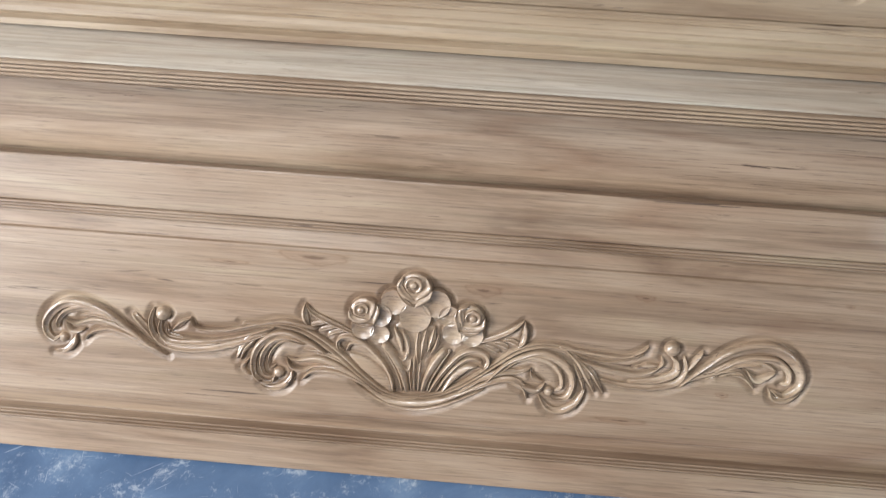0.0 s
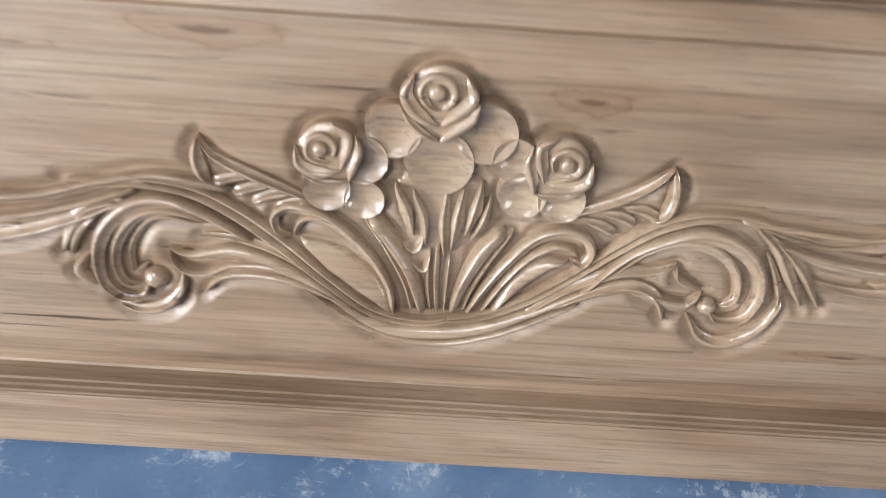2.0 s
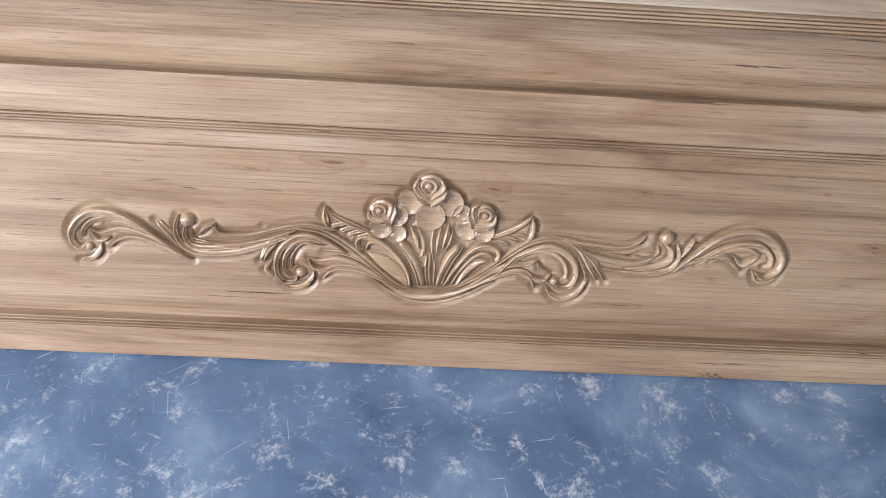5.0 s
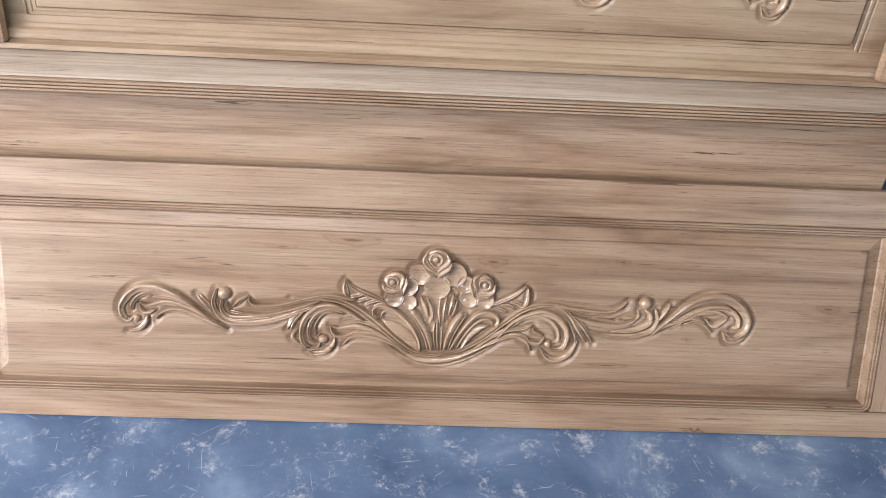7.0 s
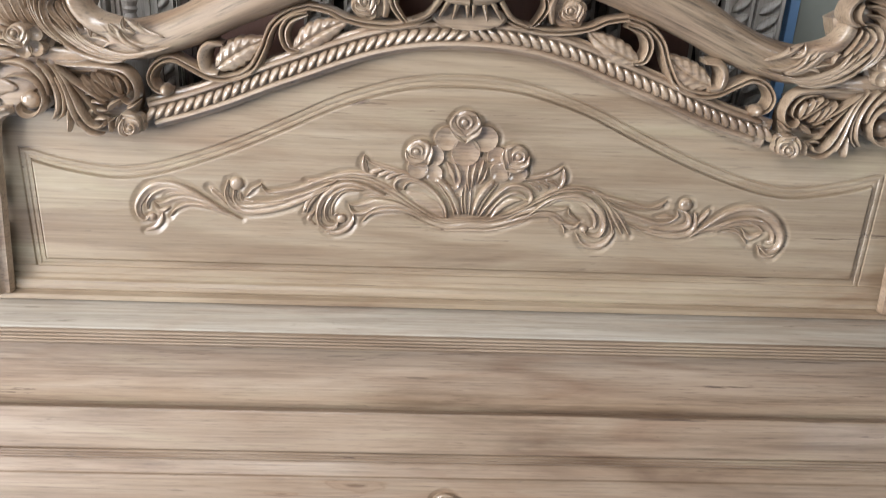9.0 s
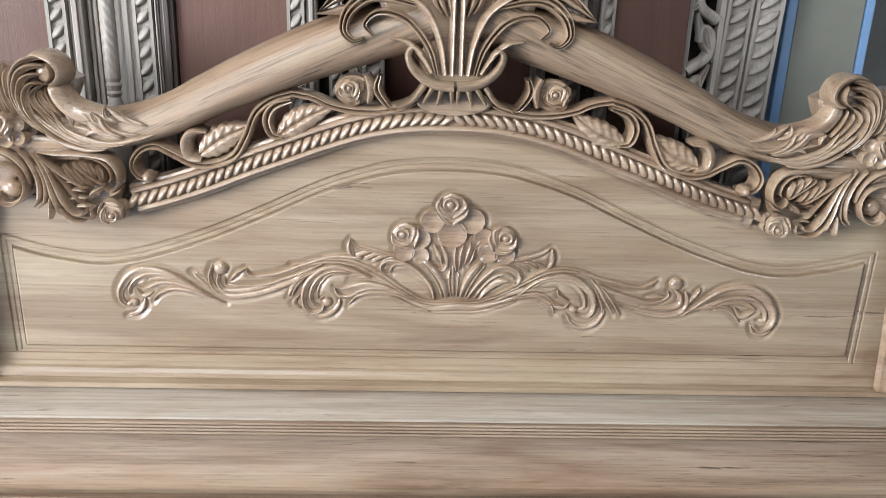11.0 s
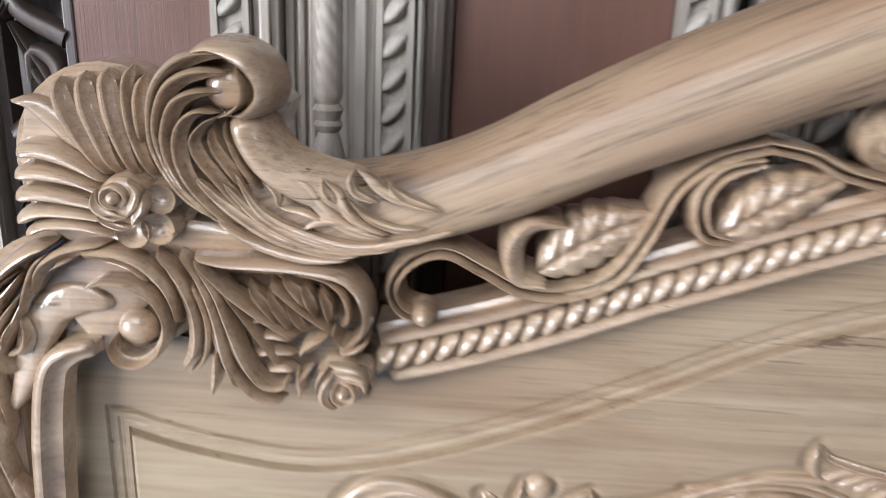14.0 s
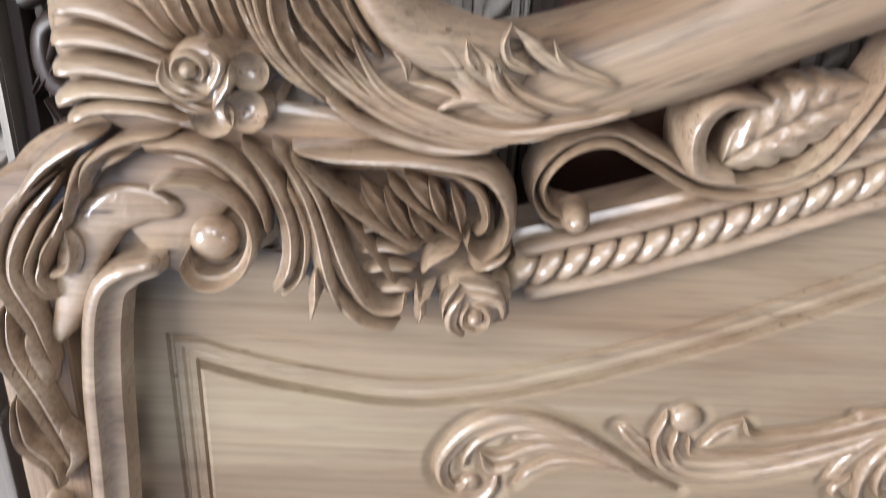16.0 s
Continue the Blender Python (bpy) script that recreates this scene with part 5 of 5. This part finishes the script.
# carved posts at the sides
for side in (-1, 1):
    bm = bmesh.new()
    a, b = sorted((side * 0.995, side * 0.94))
    add_box(bm, a, b, -0.004, 0.05, 0.777, 1.2, 0.006)
    part("post", bm, TEAK_Z, headboard)

# rope moulding along the arch
c, nrm, s = spline(ARCH, 0.0192)
tang = np.stack([nrm[:, 1], -nrm[:, 0]], 1)
bm = bmesh.new()
ribbon(bm, ARCH, (0.03,) * 2, 0.003, 1, 0.004, 0.046)
part("rope_bed", bm, CARVED, headboard, "", True)
for off in (-0.0175, 0.0185):
    bm = bmesh.new()
    ribbon(bm, [tuple(c[i] + off * nrm[i]) for i in range(0, len(c), 4)], (0.0062,) * 2, 0.011, 1, 0.002)
    part("rope_fillet", bm, TEAK_X, headboard, "", True)
bm = bmesh.new()
for i in range(len(c)):
    way = 1 if c[i][0] < 0 else -1
    p, q = c[i] - 0.0115 * nrm[i] - way * 0.0155 * tang[i], c[i] + 0.0115 * nrm[i] + way * 0.0155 * tang[i]
    ribbon(bm, [tuple(p), tuple(c[i]), tuple(q)], (0.0055, 0.0082, 0.0082, 0.0055), (0.01, 0.0145, 0.01), 1, 0.003, None, 0.0035)
part("rope_moulding", bm, CARVED, headboard, "twisted rope moulding", True)

# crest rail: a heavy rounded rail that sweeps up to the crest on each side
for side in (-1, 1):
    bm = bmesh.new()
    pts = [(-0.72, 1.318), (-0.64, 1.306), (-0.57, 1.318), (-0.5, 1.344), (-0.43, 1.38), (-0.33, 1.425), (-0.22, 1.468), (-0.05, 1.52)]
    ribbon(bm, [(side * x, z) for x, z in pts], (0.03, 0.036, 0.037, 0.041, 0.046, 0.05, 0.05, 0.05), (0.02, 0.028, 0.034, 0.038, 0.04, 0.04), 1, 0.0, 0.042)
    part("crest_rail", bm, TEAK_RAIL[side], headboard, "heavy rounded rail with open grain", True)

# crest
for cz, rx, rz, front in ((1.56, 0.14, 0.075, -0.03), (1.45, 0.066, 0.05, -0.033), (1.375, 0.07, 0.026, -0.022)):
    bm = bmesh.new()
    add_plate(bm, 0, cz, rx, rz, front, 0.028)
    part("crest_backing", bm, CARVED, headboard)
rose("rose", headboard, CARVED, 0.003, 1.655, 0.046, -0.04, 0.04, [(200, 0.9, 0.75), (-20, 0.9, 0.75), (235, 1.0, 0.65), (305, 1.0, 0.65), (90, 0.6, 0.8)], 0)
for side in (-1, 1):
    rose("rose", headboard, CARVED, side * 0.112, 1.61, 0.034, -0.038, 0.034, [(90 - side * 60, 0.9, 0.7), (90 - side * 130, 1.0, 0.7), (270, 0.95, 0.7), (90 + side * 50, 0.7, 0.75), (90 + side * 120, 0.9, 0.7)], -side * 30, -side)

# ---- behind: carved doors, boards and bedposts stacked on end against the wall ----
def rope_strip(bm, x0, x1, y, z0, z1, pitch=0.034, lean=1):
    """A flat strip with a raised twisted rope up its middle."""
    add_box(bm, x0, x1, y, y + 0.035, z0, z1)
    w, m = (x1 - x0) / 2, (x0 + x1) / 2
    z = z0 + pitch
    while z < z1 - pitch:
        ribbon(bm, [(m - w * 0.72, z - lean * 0.016), (m, z), (m + w * 0.72, z + lean * 0.016)], (0.005, 0.011, 0.005), 0.011, 1, y, None, 0.008)
        z += pitch
    for e in (x0 + 0.004, x1 - 0.004):
        add_box(bm, e - 0.0035, e + 0.0035, y - 0.008, y + 0.002, z0, z1)


def turned_post(name, x, y, z0, z1, foot, mat, label):
    """A turned bedpost: a vase and rings above its foot, a twisted shaft above."""
    ob = thing(name, pose(x, y, 0), label, "bedpost", "turned bedposts")
    prof = [(0.026, z0), (0.026, foot - 0.1), (0.014, foot - 0.085), (0.02, foot - 0.05), (0.02, foot - 0.035), (0.014, foot - 0.012), (0.011, foot - 0.003), (0.0135, foot), (0.0155, foot + 0.005), (0.0125, foot + 0.01), (0.0145, foot + 0.016), (0.0165, foot + 0.021), (0.012, foot + 0.027), (0.0135, foot + 0.031), (0.0155, foot + 0.035), (0.0145, foot + 0.04)]
    bm = bmesh.new()
    grid_faces(bm, [[(r * math.cos(2 * math.pi * j / 20), r * math.sin(2 * math.pi * j / 20), z) for j in range(20)] for r, z in prof], False, True)
    part("turned_foot", bm, mat, ob, "", True)
    bm = bmesh.new()
    rows = []
    n = int((z1 - foot) / 0.0035)
    for i in range(n + 1):
        z = foot + 0.038 + (z1 - foot - 0.038) * i / n
        rows.append([((0.0135 + 0.0022 * abs(math.cos(3.5 * (2 * math.pi * j / 40) + z * 150))) * math.cos(2 * math.pi * j / 40), (0.0135 + 0.0022 * abs(math.cos(3.5 * (2 * math.pi * j / 40) + z * 150))) * math.sin(2 * math.pi * j / 40), z) for j in range(40)])
    grid_faces(bm, rows, False, True)
    part("twisted_shaft", bm, mat, ob, "", True)
    return ob


def carved_door(x0, strips, panels, x1, y, label, tall=2.1):
    """A tall cabinet door standing on end: roped stiles, plain stiles and flat panels between rails."""
    ob = thing("carved_door", pose(0, y, 0), label, "door", "doors stacked on end")
    for a, b, kind in strips:
        bm = bmesh.new()
        if kind == "rope":
            rope_strip(bm, a, b, 0, 0.0, tall)
            part("roped_stile", bm, GREY_WOOD, ob, "greyish stile with rope carving", True)
        else:
            add_box(bm, a, b, 0.002, 0.034, 0.0, tall, 0.003)
            add_box(bm, a + 0.3 * (b - a), a + 0.7 * (b - a), -0.005, 0.003, 0.0, tall, 0.002)
            part("stile", bm, DARK_WOOD if kind == "dark" else GREY_WOOD, ob)
    for a, b in panels:
        boxed("panel", a, b, 0.016, 0.026, 0.03, tall - 0.03, BROWN_BOARD, ob, 0.002, "red-brown flat panel")
    for z in (0.0, tall - 0.06):
        boxed("rail", x0, x1, 0.006, 0.032, z, z + 0.06, GREY_WOOD, ob, 0.003)
    return ob


carved_door(-0.949, [(-0.806, -0.765, "rope"), (-0.764, -0.737, "plain")], [(-0.968, -0.807)], -0.737, 0.2, "grey primed carved door with a red-brown panel")
carved_door(-0.665, [(-0.665, -0.637, "plain"), (-0.636, -0.596, "rope"), (-0.595, -0.586, "plain"), (-0.585, -0.557, "dark"), (-0.331, -0.295, "rope"), (-0.294, -0.272, "plain")], [(-0.556, -0.332)], -0.272, 0.2, "wide carved door with a red-brown panel")
carved_door(-0.249, [(-0.249, -0.221, "rope"), (-0.209, -0.182, "plain"), (-0.181, -0.135, "rope"), (0.169, 0.2, "plain")], [(-0.134, 0.168)], 0.2, 0.21, "carved door standing behind the crest")
carved_door(0.233, [(0.233, 0.273, "rope"), (0.302, 0.332, "rope"), (0.274, 0.301, "dark")], [(0.333, 0.49)], 0.49, 0.2, "narrow carved door with a red-brown panel")
backer = thing("plain_stile", pose(0, 0.225, 0), "plain grooved grey stile standing behind the turned bedpost", "stile", "stiles stacked on end")
bm = bmesh.new()
add_box(bm, -0.736, -0.667, 0, 0.03, 0, 2.1, 0.003)
for x in (-0.728, -0.717, -0.706):
    add_box(bm, x - 0.0035, x + 0.0035, -0.007, 0.004, 0, 2.1, 0.002)
part("stile", bm, GREY_WOOD, backer)
turned_post("turned_bedpost", -0.684, 0.19, 0.0, 2.1, 1.338, GREY_WOOD, "grey turned bedpost with a twisted shaft")
turned_post("turned_bedpost", -1.15, 0.16, 0.0, 2.1, 1.16, GREY_WOOD, "grey turned bedpost beside the headboard")


def scroll_screen(x0, x1, y, z0, z1, flip, label, mat):
    """A pierced strip of scrolls held between two roped stiles."""
    ob = thing("pierced_screen", pose(0, y, 0), label, "screen", "pierced screens")
    m, w = (x0 + x1) / 2, (x1 - x0) / 2
    z, s = z0 + 0.05, flip
    while z < z1 - 0.1:
        bm = bmesh.new()
        ribbon(bm, [(m - s * w, z), (m + s * w * 0.5, z + 0.03), (m + s * w * 0.6, z + 0.075), (m - s * w * 0.1, z + 0.09), (m - s * w * 0.2, z + 0.06)], (0.012, 0.011, 0.011, 0.009, 0.006), 0.01, 1, 0.0, 0.018, 0.008)
        ribbon(bm, [(m + s * w, z + 0.02), (m + s * w * 0.2, z + 0.06), (m - s * w * 0.7, z + 0.12)], (0.004, 0.012, 0.003), 0.01, 2, 0.0, 0.018, 0.008)
        part("scroll", bm, mat, ob, "", True)
        z, s = z + 0.105, -s
    for a, b in ((x0 - 0.012, x0), (x1, x1 + 0.012)):
        boxed("edge", a, b, -0.006, 0.024, z0, z1, mat, ob, 0.002)
    return ob


scroll_screen(-1.038, -0.97, 0.22, 0.0, 2.1, 1, "pierced dark screen of carved scrolls", DARK_WOOD)
scroll_screen(0.505, 0.56, 0.24, 0.0, 2.1, -1, "pierced pale screen of carved scrolls", GREY_WOOD)
pale = thing("board", pose(0, 0.28, 0), "pale grey board standing behind the pierced screen", "board")
boxed("sheet", -1.05, -0.955, 0, 0.018, 0, 2.1, GREY_WOOD, pale)
side_door = thing("carved_stile", pose(0, 0.2, 0), "broad roped stile standing on end, primed grey", "stile", "stiles stacked on end")
bm = bmesh.new()
rope_strip(bm, -1.115, -1.055, 0, 0.0, 2.1)
part("roped_stile", bm, GREY_WOOD, side_door, "", True)
boxed("plain_edge", -1.17, -1.117, 0.004, 0.03, 0.0, 2.1, GREY_WOOD, side_door)
side_door = thing("carved_stile", pose(0, 0.24, 0, 0, 2, 0), "broad roped stile leaning on end, brownish grey", "stile", "stiles stacked on end")
bm = bmesh.new()
rope_strip(bm, 0.52, 0.575, 0, 0.02, 2.1)
part("roped_stile", bm, GREY_WOOD, side_door, "", True)
bm = bmesh.new()
rope_strip(bm, 0.58, 0.64, 0, 0.02, 2.1)
part("roped_stile", bm, GREY_WOOD, side_door, "", True)
sheet = thing("board", pose(0, 0.3, 0), "tall grey-green board with blue edges", "board")
boxed("sheet", 0.752, 0.9, 0, 0.02, 0, 2.1, GREEN_BOARD, sheet)
boxed("edge", 0.728, 0.75, -0.004, 0.024, 0, 2.1, BLUE_PAINT, sheet)
boxed("edge", 0.902, 0.92, -0.004, 0.024, 0, 2.1, BLUE_PAINT, sheet)
# Dark sheet added behind the doors; its colour stands for shade in their gaps.
stack = thing("plywood_sheet", pose(0, 0.34, 0), "tall added dark sheet that stands for shade in the door gaps", "sheet")
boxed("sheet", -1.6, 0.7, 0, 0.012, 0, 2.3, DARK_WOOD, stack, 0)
low = thing("drawer_box", pose(-1.12, 0.1, 0), "pale unfinished wooden drawer side standing beside the headboard", "drawer")
boxed("side_board", -0.05, 0.05, 0, 0.03, 0.0, 0.93, GREY_WOOD, low)
boxed("top_board", -0.055, 0.055, -0.012, 0.04, 0.945, 0.985, GREY_WOOD, low)
